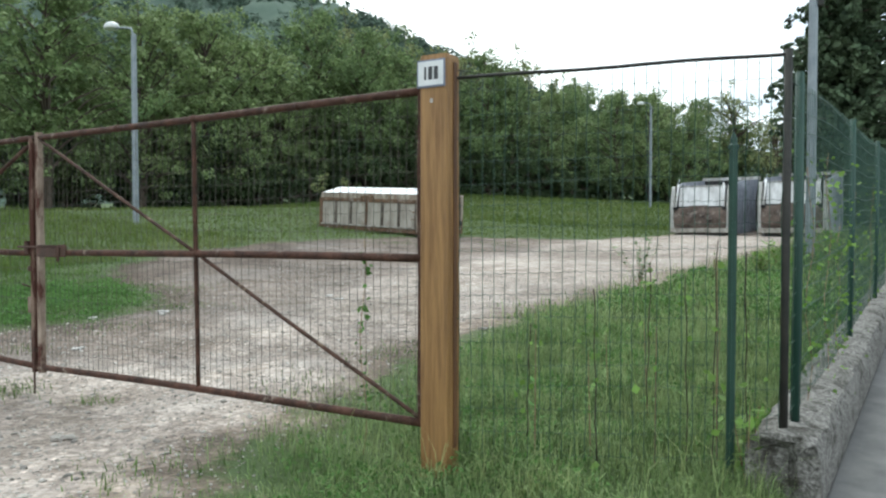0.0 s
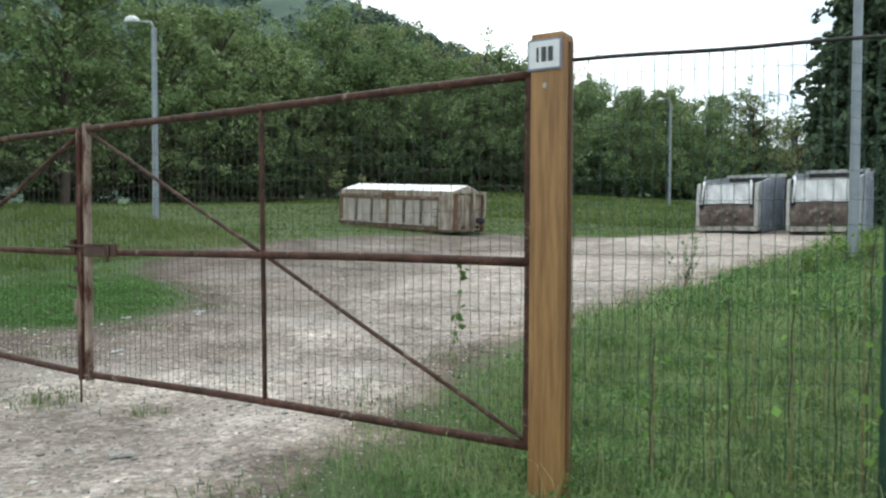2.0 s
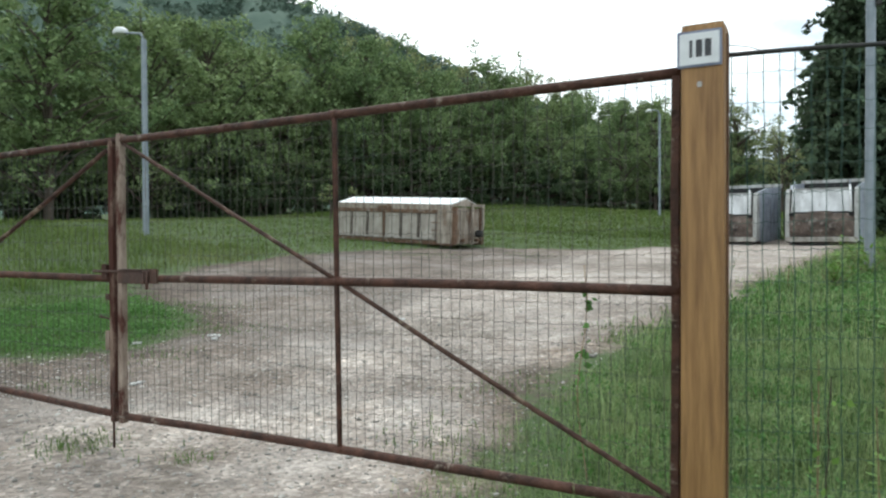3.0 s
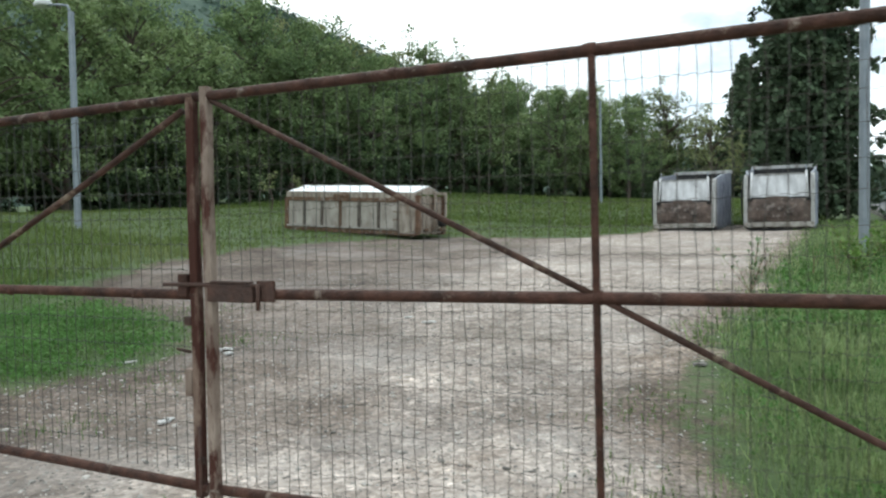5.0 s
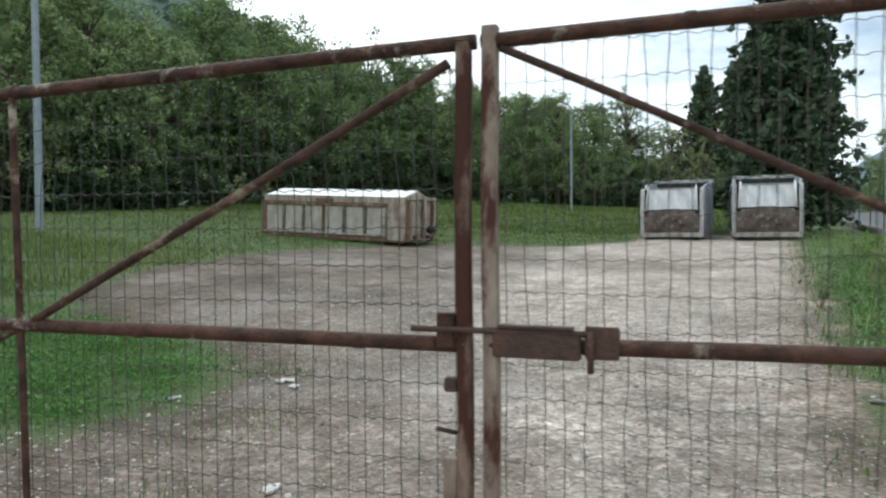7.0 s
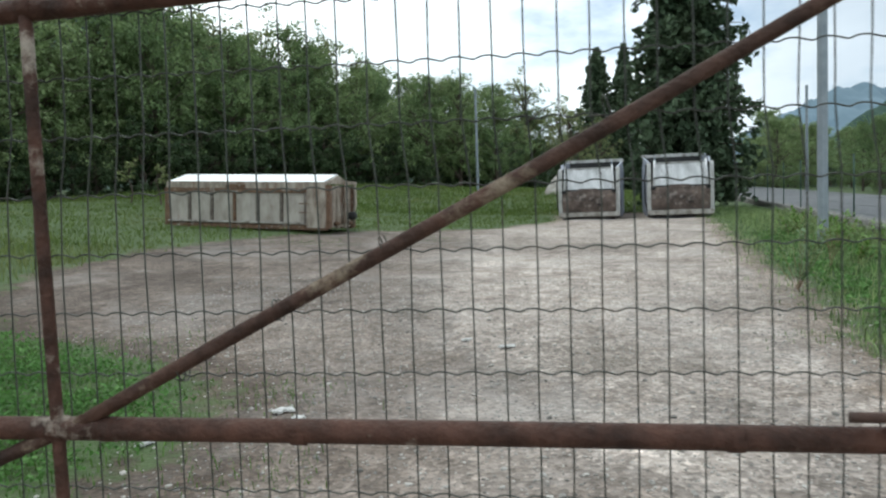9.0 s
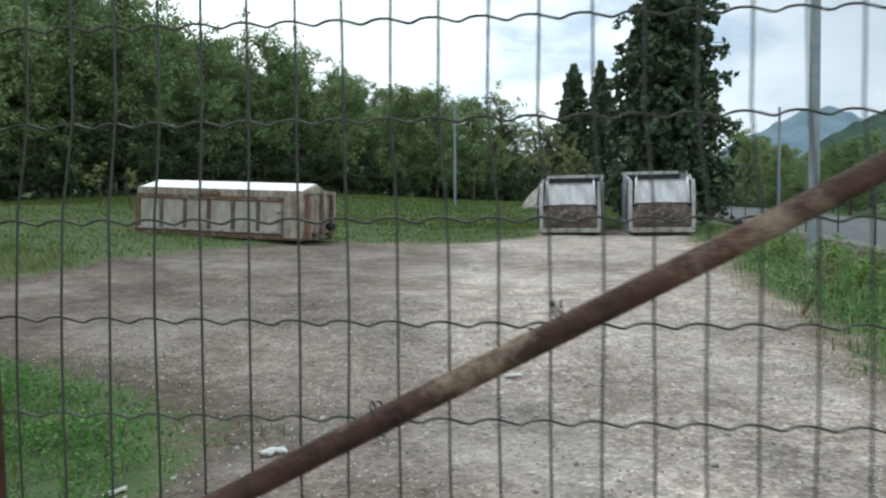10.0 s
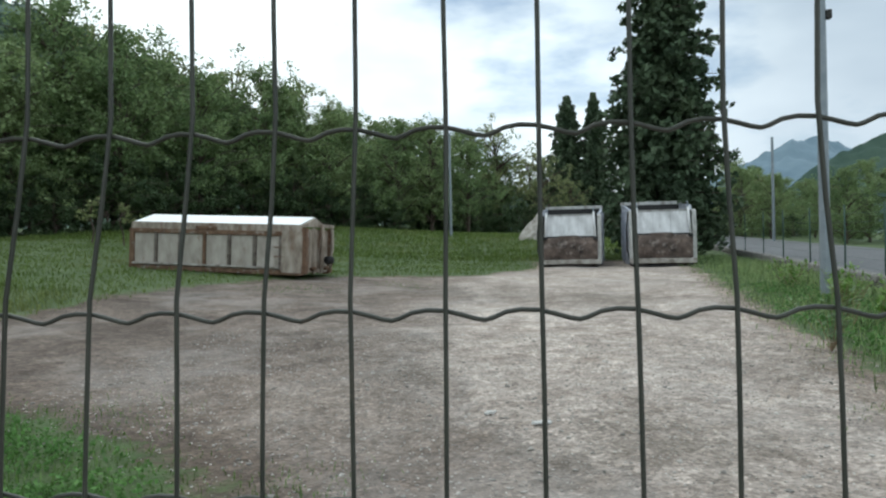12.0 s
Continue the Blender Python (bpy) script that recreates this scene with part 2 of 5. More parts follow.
OCHRE = mat("ochre_plaster", (0.42, 0.3, 0.16), (0.5, 0.37, 0.2), 2, 0.9, 0, 0.1)
ROOFTILE = mat("roof_tile", (0.2, 0.1, 0.07), (0.3, 0.16, 0.11), 4, 0.9, 0, 0.3)


# ---- mesh helpers ----
def mesh_ob(name, verts, faces, material, parent=None, label="", smooth=False):
    me = bpy.data.meshes.new(name)
    me.from_pydata([tuple(v) for v in verts], [], faces)
    me.materials.append(material)
    if smooth:
        me.polygons.foreach_set("use_smooth", [True] * len(me.polygons))
    me.update()
    ob = new(name, me)
    if parent:
        ob.parent = parent
    if label:
        tagged(ob, label)
    return ob


def part(name, bm, material, parent, label="", smooth=False):
    me = bpy.data.meshes.new(name)
    bmesh.ops.recalc_face_normals(bm, faces=bm.faces)
    bm.to_mesh(me)
    bm.free()
    me.materials.append(material)
    if smooth:
        me.polygons.foreach_set("use_smooth", [True] * len(me.polygons))
    ob = new(name, me)
    if parent:
        ob.parent = parent
    if label:
        tagged(ob, label)
    return ob


def empty(name, m, label, category, group="", kind=""):
    ob = new(name)
    ob.matrix_world = m
    return tagged(ob, label, category, group, kind)


def box(size, at=(0, 0, 0), bevel=0.0, bm=None, rot=None):
    """A bevelled box whose centre is at the given place."""
    tmp = bmesh.new()
    bmesh.ops.create_cube(tmp, size=1.0)
    bmesh.ops.scale(tmp, vec=size, verts=tmp.verts)
    if bevel:
        bmesh.ops.bevel(tmp, geom=list(tmp.edges), offset=bevel, segments=2, affect="EDGES")
    m = Matrix.Translation(at) @ (rot if rot else Matrix())
    bmesh.ops.transform(tmp, matrix=m, verts=tmp.verts)
    if bm is None:
        return tmp
    me = bpy.data.meshes.new("scratch")
    tmp.to_mesh(me)
    tmp.free()
    bm.from_mesh(me)
    bpy.data.meshes.remove(me)
    return bm


def tube_data(pts, r, n=8, caps=True, r_end=None):
    pts = [Vector(p) for p in pts]
    verts, faces = [], []
    k = len(pts)
    ref = Vector((0.31, 0.17, 0.93))
    for i, p in enumerate(pts):
        d = (pts[min(i + 1, k - 1)] - pts[max(i - 1, 0)]).normalized()
        a = d.cross(ref if abs(d.dot(ref)) < 0.95 else Vector((1, 0, 0))).normalized()
        b = d.cross(a)
        rad = r if r_end is None else r + (r_end - r) * i / (k - 1)
        for j in range(n):
            w = 2 * math.pi * j / n
            verts.append(p + a * math.cos(w) * rad + b * math.sin(w) * rad)
    for i in range(k - 1):
        for j in range(n):
            faces.append((i * n + j, i * n + (j + 1) % n, (i + 1) * n + (j + 1) % n, (i + 1) * n + j))
    if caps:
        faces.append(tuple(range(n))[::-1])
        faces.append(tuple((k - 1) * n + j for j in range(n)))
    return verts, faces


def tube(name, pts, r, material, parent=None, label="", n=10, r_end=None):
    v, f = tube_data(pts, r, n, True, r_end)
    return mesh_ob(name, v, f, material, parent, label, True)


def merge(chunks):
    verts, faces = [], []
    for v, f in chunks:
        o = len(verts)
        verts.extend(v)
        faces.extend(tuple(i + o for i in q) for q in f)
    return verts, faces


# ---- ground ----
def smooth(a, b, v):
    t = np.clip((np.asarray(v, float) - a) / (b - a), 0, 1)
    return t * t * (3 - 2 * t)


YARD = [(-0.6, -7), (-0.65, -0.7), (-0.92, -0.31), (-1.05, 0.3), (-1.14, 1.1), (-1.45, 2.6), (-1.42, 4.6), (-1.0, 7.1), (-0.82, 9.6), (-0.25, 14.4), (0.4, 20.5), (1.2, 28), (-4.6, 28), (-4.4, 23.6),
        (-6.3, 20.4), (-8.6, 19.2), (-10.1, 17.8), (-11.2, 15.8), (-11.8, 13), (-11.9, 11), (-11.8, 9), (-11.0, 6.0), (-9.4, 5.0), (-8.1, 4.45), (-7.2, 4.05), (-6.4, 3.6), (-5.95, 3.0), (-5.8, 2.2), (-6.1, 1.4), (-7.5, 0.9), (-14, -7)]


def yard(x, y):
    """How far inside the gravel yard a place lies, in metres; outside it is negative."""
    x, y = np.asarray(x, float), np.asarray(y, float)
    inside = np.zeros(x.shape, bool)
    dist = np.full(x.shape, 1e9)
    for (ax, ay), (bx, by) in zip(YARD, YARD[1:] + YARD[:1]):
        dx, dy = bx - ax, by - ay
        t = np.clip(((x - ax) * dx + (y - ay) * dy) / (dx * dx + dy * dy), 0, 1)
        dist = np.minimum(dist, np.hypot(x - ax - t * dx, y - ay - t * dy))
        cross = ((ay > y) != (by > y)) & (x < (bx - ax) * (y - ay) / (by - ay + 1e-12) + ax)
        inside ^= cross
    return np.where(inside, dist, -dist)


WALL_X0, WALL_Y, WALL_H = 1.235, 0.42, 0.25


def wall_x(y):
    """The wall runs slightly askew to the gate."""
    return 0.088 * (y - 0.4)


def height(x, y):
    x, y = np.asarray(x, float), np.asarray(y, float)
    h = -0.08 + 0.034 * np.clip(y, 0, 95) * smooth(-1, 3, y)
    h = h + 1.3 * np.clip((-x - 6) / 18, 0, 1) ** 1.3 * smooth(0, 12, y) + 0.8 * smooth(26, 48, y) * smooth(3, -3, x)
    h = h - 0.25 * smooth(0.12, 0.3, x - wall_x(y) - WALL_X0)
    h = h + 0.012 * np.sin(x * 3.1 + 1.3 * np.sin(y * 1.7)) + 0.012 * np.sin(y * 2.3 + x)
    return h


def axis(lo, hi, step, far_lo, far_hi):
    mid = list(np.arange(lo, hi, step))
    out, d = [], step
    v = hi
    while v < far_hi:
        out.append(v)
        d *= 1.13
        v += d
    out.append(far_hi)
    pre, d, v = [], step, lo
    while v > far_lo:
        d *= 1.13
        v -= d
        pre.append(max(v, far_lo))
    return np.array(pre[::-1] + mid + out)


gx, gy = axis(-13, 3, 0.13, -2600, 2600), axis(-4, 21, 0.13, -400, 3200)
GX, GY = np.meshgrid(gx, gy)
GZ = height(GX, GY)
nx, ny = len(gx), len(gy)
idx = np.arange(nx * ny).reshape(ny, nx)
quads = np.stack((idx[:-1, :-1], idx[:-1, 1:], idx[1:, 1:], idx[1:, :-1]), -1).reshape(-1, 4)
ground_me = bpy.data.meshes.new("ground")
ground_me.from_pydata(np.stack((GX, GY, GZ), -1).reshape(-1, 3).tolist(), [], quads.tolist())
ground_me.polygons.foreach_set("use_smooth", [True] * len(ground_me.polygons))
attr = ground_me.attributes.new("gravel", "FLOAT", "POINT")
attr.data.foreach_set("value", np.clip(yard(GX, GY) / 1.5 + 0.5, 0, 1).ravel().astype(np.float32))


DRIVE = [(-2.2, -7.0), (-2.6, 2.0), (-2.9, 8.0), (-2.3, 15.0), (-1.6, 21.0), (-1.5, 30.0)]
dip = 1 - 0.55 * np.exp(-((GY - 2.2) / 2.6) ** 2)
worn = np.full(GX.shape, 1e9)
for (ax, ay), (bx, by) in zip(DRIVE, DRIVE[1:]):
    dx, dy = bx - ax, by - ay
    tt = np.clip(((GX - ax) * dx + (GY - ay) * dy) / (dx * dx + dy * dy), 0, 1)
    worn = np.minimum(worn, np.hypot(GX - ax - tt * dx, GY - ay - tt * dy))
attr = ground_me.attributes.new("packed", "FLOAT", "POINT")
attr.data.foreach_set("value", (np.exp(-(worn / np.clip(2.0 + 0.14 * GY, 1.9, 5.0)) ** 2) * dip).ravel().astype(np.float32))


def ground_material():
    m = bpy.data.materials.new("gravel_and_turf")
    m.use_nodes = True
    n, l = m.node_tree.nodes, m.node_tree.links
    bsdf = n["Principled BSDF"]
    geo = n.new("ShaderNodeNewGeometry")

    def noise(scale, detail=6.0, rough=0.65):
        t = n.new("ShaderNodeTexNoise")
        t.inputs["Scale"].default_value, t.inputs["Detail"].default_value, t.inputs["Roughness"].default_value = scale, detail, rough
        l.new(geo.outputs["Position"], t.inputs["Vector"])
        return t.outputs["Fac"]

    def ramp(fac, stops):
        r = n.new("ShaderNodeValToRGB")
        while len(r.color_ramp.elements) < len(stops):
            r.color_ramp.elements.new(0.5)
        for e, (p, c) in zip(r.color_ramp.elements, stops):
            e.position, e.color = p, (*c, 1)
        l.new(fac, r.inputs["Fac"])
        return r.outputs["Color"]

    def mix(f, a, b, blend="MIX"):
        x = n.new("ShaderNodeMix")
        x.data_type, x.blend_type = "RGBA", blend
        if isinstance(f, float):
            x.inputs["Factor"].default_value = f
        else:
            l.new(f, x.inputs["Factor"])
        for s, v in (("A", a), ("B", b)):
            if isinstance(v, tuple):
                x.inputs[s].default_value = (*v, 1)
            else:
                l.new(v, x.inputs[s])
        return x.outputs["Result"]

    vor = n.new("ShaderNodeTexVoronoi")
    vor.inputs["Scale"].default_value = 38
    l.new(geo.outputs["Position"], vor.inputs["Vector"])
    vor2 = n.new("ShaderNodeTexVoronoi")
    vor2.inputs["Scale"].default_value = 13
    l.new(geo.outputs["Position"], vor2.inputs["Vector"])
    tracks = ramp(noise(0.33, 9, 0.68), [(0.36, (0.21, 0.188, 0.17)), (0.48, (0.33, 0.298, 0.281)), (0.62, (0.438, 0.4, 0.379))])
    def times(a_, b_, k):
        x = n.new("ShaderNodeMix")
        x.data_type, x.blend_type = "RGBA", "MULTIPLY"
        x.inputs["Factor"].default_value = k
        l.new(a_, x.inputs["A"])
        l.new(b_, x.inputs["B"])
        return x.outputs["Result"]

    fine = ramp(vor.outputs["Color"], [(0.1, (0.45, 0.44, 0.42)), (0.5, (0.85, 0.84, 0.82)), (0.85, (1.25, 1.24, 1.22)), (0.97, (1.9, 1.88, 1.85))])
    coarse = ramp(vor2.outputs["Color"], [(0.15, (0.62, 0.6, 0.57)), (0.6, (1.0, 1.0, 1.0)), (0.95, (1.35, 1.35, 1.35))])
    mud = ramp(noise(2.1, 10, 0.75), [(0.36, (0.5, 0.46, 0.43)), (0.47, (0.86, 0.84, 0.82)), (0.6, (1.12, 1.12, 1.12))])
    gravel = times(times(times(tracks, fine, 0.75), coarse, 0.6), mud, 0.7)
    pk = n.new("ShaderNodeAttribute")
    pk.attribute_name = "packed"
    ps = n.new("ShaderNodeMath")
    ps.operation = "MULTIPLY_ADD"
    ps.inputs[1].default_value = 1.0
    l.new(noise(0.7, 9, 0.7), ps.inputs[0])
    l.new(pk.outputs["Fac"], ps.inputs[2])
    soil = ramp(ps.outputs["Value"], [(0.55, (0.46, 0.4, 0.355)), (0.85, (0.78, 0.72, 0.665)), (1.15, (0.93, 0.9, 0.87)), (1.45, (1.24, 1.19, 1.14))])
    gravel = times(gravel, soil, 1.0)
    wet = ramp(noise(0.9, 8, 0.75), [(0.5, (1, 1, 1)), (0.62, (0.56, 0.52, 0.485))])
    gravel = times(gravel, wet, 0.6)
    pale = ramp(noise(0.55, 7, 0.7), [(0.5, (0, 0, 0)), (0.64, (1, 1, 1))])
    gravel = mix(pale, gravel, mix(0.25, gravel, (0.5, 0.465, 0.44)))
    turf = ramp(noise(1.4, 8, 0.75), [(0.3, (0.048, 0.08, 0.026)), (0.5, (0.07, 0.105, 0.036)), (0.66, (0.095, 0.122, 0.05)), (0.8, (0.15, 0.14, 0.085))])
    at = n.new("ShaderNodeAttribute")
    at.attribute_name = "gravel"
    ad = n.new("ShaderNodeMath")
    ad.operation = "ADD"
    l.new(at.outputs["Fac"], ad.inputs[0])
    nz = n.new("ShaderNodeMapRange")
    nz.inputs["To Min"].default_value, nz.inputs["To Max"].default_value = -0.75, 0.75
    l.new(noise(1.6, 8, 0.75), nz.inputs["Value"])
    l.new(nz.outputs["Result"], ad.inputs[1])
    mask = ramp(ad.outputs["Value"], [(0.42, (0, 0, 0)), (0.6, (1, 1, 1))])
    verge = ramp(ad.outputs["Value"], [(0.5, (1, 1, 1)), (0.72, (0.6, 0.6, 0.6)), (0.95, (0, 0, 0))])
    gravel = mix(verge, gravel, times(gravel, ramp(noise(3.0, 8, 0.7), [(0.35, (0.3, 0.25, 0.2)), (0.65, (0.85, 0.78, 0.7))]), 1.0))
    l.new(mix(mask, turf, gravel), bsdf.inputs["Base Color"])
    bsdf.inputs["Roughness"].default_value = 0.95
    bp = n.new("ShaderNodeBump")
    bp.inputs["Strength"].default_value, bp.inputs["Distance"].default_value = 0.7, 0.02
    hm = n.new("ShaderNodeMath")
    hm.operation = "ADD"
    l.new(vor.outputs["Distance"], hm.inputs[0])
    l.new(noise(9, 8, 0.7), hm.inputs[1])
    l.new(hm.outputs["Value"], bp.inputs["Height"])
    l.new(bp.outputs["Normal"], bsdf.inputs["Normal"])
    return m


ground_me.materials.append(ground_material())
tagged(new("ground", ground_me), "gravel yard with worn tracks among green grass", "ground", kind="structure")


def strip(name, d0, d1, top, material, label, category):
    """A slab that follows the wall and the rise of the ground, d0 to d1 metres beside the wall."""
    ys = list(np.arange(-40, 100, 2.0)) + list(np.arange(100, 900, 40.0))
    bm = bmesh.new()
    rings = []
    for y in ys:
        z = -0.08 + 0.034 * min(max(y, 0), 95) + top
        x = WALL_X0 + wall_x(y)
        rings.append([bm.verts.new((x + d, y, z + dz)) for d, dz in ((d0, -0.5), (d0, -0.008), (d0 + 0.01, 0), (d1 - 0.01, 0), (d1, -0.008), (d1, -0.5))])
    for a, b in zip(rings, rings[1:]):
        for j in range(5):
            bm.faces.new((a[j], a[j + 1], b[j + 1], b[j]))
    ob = part(name, bm, material, None)
    return tagged(ob, label, category, kind="structure")


strip("pavement", 0.282, 1.7, -0.02, PAVE, "grey worn concrete pavement along the fence wall", "pavement")
strip("road", 1.704, 8.6, -0.12, ASPHALT, "grey asphalt road running past the yard", "road")


# ---- gate ----
SR = 0.009                       # the rails fall towards the middle
Z_TOP, Z_MID, Z_BOT = 1.638, 0.880, 0.128
XM = -3.043
LEFT_A, LEFT_S = -0.061, -0.005   # turn and fall of the second leaf


def wire_mesh(parent, frame_fn, u0, u1, z0, z1, col0, row0, seed, pitch=(0.05, 0.1), slack=0.0025, wire=WIRE, r=0.00135, rh=0.0):
    """Crimped welded wire: every wire is a part of its own."""
    rnd = random.Random(seed)
    k = math.ceil((u0 - col0) / pitch[0])
    zs = list(np.arange(z0, z1, 0.05)) + [z1]
    while col0 + k * pitch[0] < u1:
        u = col0 + k * pitch[0] + rnd.uniform(-1, 1) * slack
        ph, ph2, am = rnd.uniform(0, 6), rnd.uniform(0, 6), rnd.uniform(0.3, 1) * slack
        pts = []
        for z in zs:
            o = am * (math.sin(z * 9 + ph) + 0.7 * math.sin(z * 23 + ph2))
            pts.append(frame_fn(u + o, z, 0.016 + 0.3 * o))
        v, f = tube_data(pts, r, 5)
        mesh_ob("vertical_wire", v, f, wire, parent, "", True)
        k += 1
    j = math.ceil((z0 - row0) / pitch[1])
    while row0 + j * pitch[1] < z1:
        z = row0 + j * pitch[1] + rnd.uniform(-1, 1) * slack
        ph, am = rnd.uniform(0, 6), rnd.uniform(1, 2.2) * slack
        pts, u = [], u0
        k0 = math.ceil((u0 - col0) / pitch[0])
        us = [u0]
        while col0 + k0 * pitch[0] < u1:
            c = col0 + k0 * pitch[0]
            us += [c + q * pitch[0] for q in (0, 0.2, 0.36, 0.5, 0.58, 0.68, 0.84)]
            k0 += 1
        us = sorted(q for q in us if u0 <= q <= u1) + [u1]
        for q in us:
            s = ((q - col0) / pitch[0]) % 1.0
            crimp = float(np.interp(s, (0, 0.2, 0.36, 0.5, 0.58, 0.68, 0.84, 1), (0.0016, 0.0021, 0.0008, -0.0023, -0.0034, -0.0026, -0.0003, 0.0016)))
            pts.append(frame_fn(q, z + crimp + am * math.sin(q * 3.3 + ph), 0.0185))
        v, f = tube_data(pts, rh or r, 5)
        mesh_ob("horizontal_wire", v, f, wire, parent, "", True)
        j += 1


def right_fn(u, z, y=0.0):
    """u runs from the post towards the middle."""
    return Vector((-0.06 - u, y, z - SR * u))


ca, sa = math.cos(LEFT_A), math.sin(LEFT_A)
Z_DROP = SR * (-0.06 - XM)


def left_fn(u, z, y=0.0):
    """u runs from the middle towards the far hinge."""
    return Vector((XM - u * ca + y * sa, u * sa + y * ca, z - Z_DROP - LEFT_S * u))


def pipe(name, fn, a, b, r, material, parent, label="", wobble=0.003, n=12, y=0.0, seed=1, arch=0.0):
    rnd = random.Random(seed)
    p1, p2 = rnd.uniform(0, 6), rnd.uniform(0, 6)
    pts = []
    for i in range(13):
        t = i / 12
        o = wobble * math.sin(math.pi * t) * math.sin(5 * t + p1)
        pts.append(fn(a[0] + (b[0] - a[0]) * t, a[1] + (b[1] - a[1]) * t + o + arch * math.sin(math.pi * t), y + 0.5 * o * math.sin(p2)))
    return tube(name, pts, r, material, parent, label, n)


def square_bar(name, fn, u, z0, z1, w, material, parent, label="", seed=1):
    rnd = random.Random(seed)
    bm = bmesh.new()
    rings = []
    for i in range(9):
        z = z0 + (z1 - z0) * i / 8
        o = 0.002 * math.sin(i * 1.3 + rnd.uniform(0, 1))
        c = fn(u + o, z)
        dx = (fn(u + 0.1, z) - fn(u, z)).normalized()
        dx.z = 0
        dy = Vector((0, 0, 1)).cross(dx)
        ring = []
        for sx, sy in ((-1, -0.8), (-0.8, -1), (0.8, -1), (1, -0.8), (1, 0.8), (0.8, 1), (-0.8, 1), (-1, 0.8)):
            ring.append(bm.verts.new(c + dx * sx * w / 2 + dy * sy * w / 2))
        rings.append(ring)
    for a, b in zip(rings, rings[1:]):
        for j in range(8):
            bm.faces.new((a[j], a[(j + 1) % 8], b[(j + 1) % 8], b[j]))
    bm.faces.new(rings[0][::-1])
    bm.faces.new(rings[-1])
    return part(name, bm, material, parent, label)


def weld_bands(fn, parent, spots):
    """Pale weld collars on the pipes."""
    for u, z, r in spots:
        pts = [fn(u - 0.012, z), fn(u, z), fn(u + 0.012, z)]
        tube("weld_collar", pts, r, RUST, parent, "rough weld collar", 12)


U_MEET, U_MID = -0.06 - XM - 0.035, 1.474
leaf = empty("gate_leaf", Matrix(), "rusty brown steel pipe gate leaf with green wire mesh, closed", "gate", "gate leaves")
pipe("top_rail", right_fn, (-0.0, Z_TOP), (U_MEET + 0.02, Z_TOP), 0.019, RUST, leaf, seed=3)
pipe("middle_rail", right_fn, (0.0, Z_MID + 0.008), (U_MEET, Z_MID + 0.008), 0.02, RUST, leaf, seed=4, arch=0.009)
pipe("bottom_rail", right_fn, (0.0, Z_BOT + 0.012), (U_MEET + 0.02, Z_BOT + 0.005), 0.02, RUST, leaf, seed=5, arch=0.008)
square_bar("meeting_stile", right_fn, U_MEET, Z_BOT - 0.03, Z_TOP + 0.035, 0.038, RUST_PALE, leaf, "square stile with flaking paint", 6)
square_bar("hinge_stile", right_fn, 0.018, Z_BOT, Z_TOP, 0.03, RUST, leaf)
pipe("upright", right_fn, (U_MID - 0.003, Z_BOT + 0.01), (U_MID + 0.014, Z_TOP), 0.0125, RUST, leaf, seed=7, y=-0.004)
pipe("brace", right_fn, (U_MEET - 0.03, Z_TOP - 0.02), (U_MID, Z_MID + 0.017), 0.0103, RUST_BRACE, leaf, seed=8, y=-0.003)
pipe("brace", right_fn, (U_MID, Z_MID + 0.017), (0.0, Z_BOT + 0.02), 0.0103, RUST_BRACE, leaf, seed=9, y=-0.003)
weld_bands(right_fn, leaf, ((0.74, Z_TOP, 0.0205), (1.5, Z_TOP, 0.0205), (2.15, Z_TOP, 0.0205), (2.48, Z_TOP, 0.0205), (U_MID + 0.014, Z_TOP, 0.022), (U_MID, Z_MID + 0.017, 0.023), (U_MID - 0.003, Z_BOT + 0.017, 0.022), (0.4, Z_BOT + 0.014, 0.0215)))
wire_mesh(leaf, right_fn, 0.03, U_MEET - 0.02, Z_BOT + 0.01, Z_TOP - 0.015, 0.012, Z_MID + 0.136, 11, pitch=(0.0475, 0.086), slack=0.0045, wire=WIRE_OLD, r=0.0013, rh=0.0009)

leaf2 = empty("gate_leaf", Matrix(), "rusty brown steel pipe gate leaf with lock stile, closed", "gate", "gate leaves")
pipe("top_rail", left_fn, (0.0, Z_TOP + 0.002), (2.89, Z_TOP - 0.098), 0.019, RUST, leaf2, seed=13)
pipe("middle_rail", left_fn, (0.03, Z_MID + 0.004), (2.89, Z_MID + 0.008), 0.02, RUST, leaf2, seed=14)
pipe("bottom_rail", left_fn, (0.0, Z_BOT + 0.007), (2.89, Z_BOT + 0.13), 0.02, RUST, leaf2, seed=15)
square_bar("meeting_stile", left_fn, 0.033, Z_BOT - 0.03, Z_TOP + 0.01, 0.037, RUST_STILE, leaf2, "square stile with flaking paint", 16)
square_bar("hinge_stile", left_fn, 2.89, Z_BOT + 0.1, Z_TOP - 0.09, 0.036, RUST, leaf2)
pipe("upright", left_fn, (1.412, Z_BOT + 0.07), (1.437, Z_TOP - 0.048), 0.0108, RUST, leaf2, seed=17, y=-0.004)
pipe("brace", left_fn, (1.385, Z_MID + 0.015), (0.07, Z_TOP - 0.047), 0.0128, RUST_BRACE, leaf2, seed=18, arch=-0.002, y=-0.003)
pipe("brace", left_fn, (1.425, Z_MID), (2.86, Z_BOT + 0.14), 0.0125, RUST_BRACE, leaf2, seed=19, y=-0.003)
weld_bands(left_fn, leaf2, ((1.434, Z_TOP - 0.047, 0.021), (1.425, Z_MID + 0.006, 0.023), (0.72, Z_TOP - 0.023, 0.0205), (1.0, Z_MID + 0.005, 0.0212), (0.32, Z_MID + 0.004, 0.0212), (1.33, Z_MID + 0.006, 0.0212)))


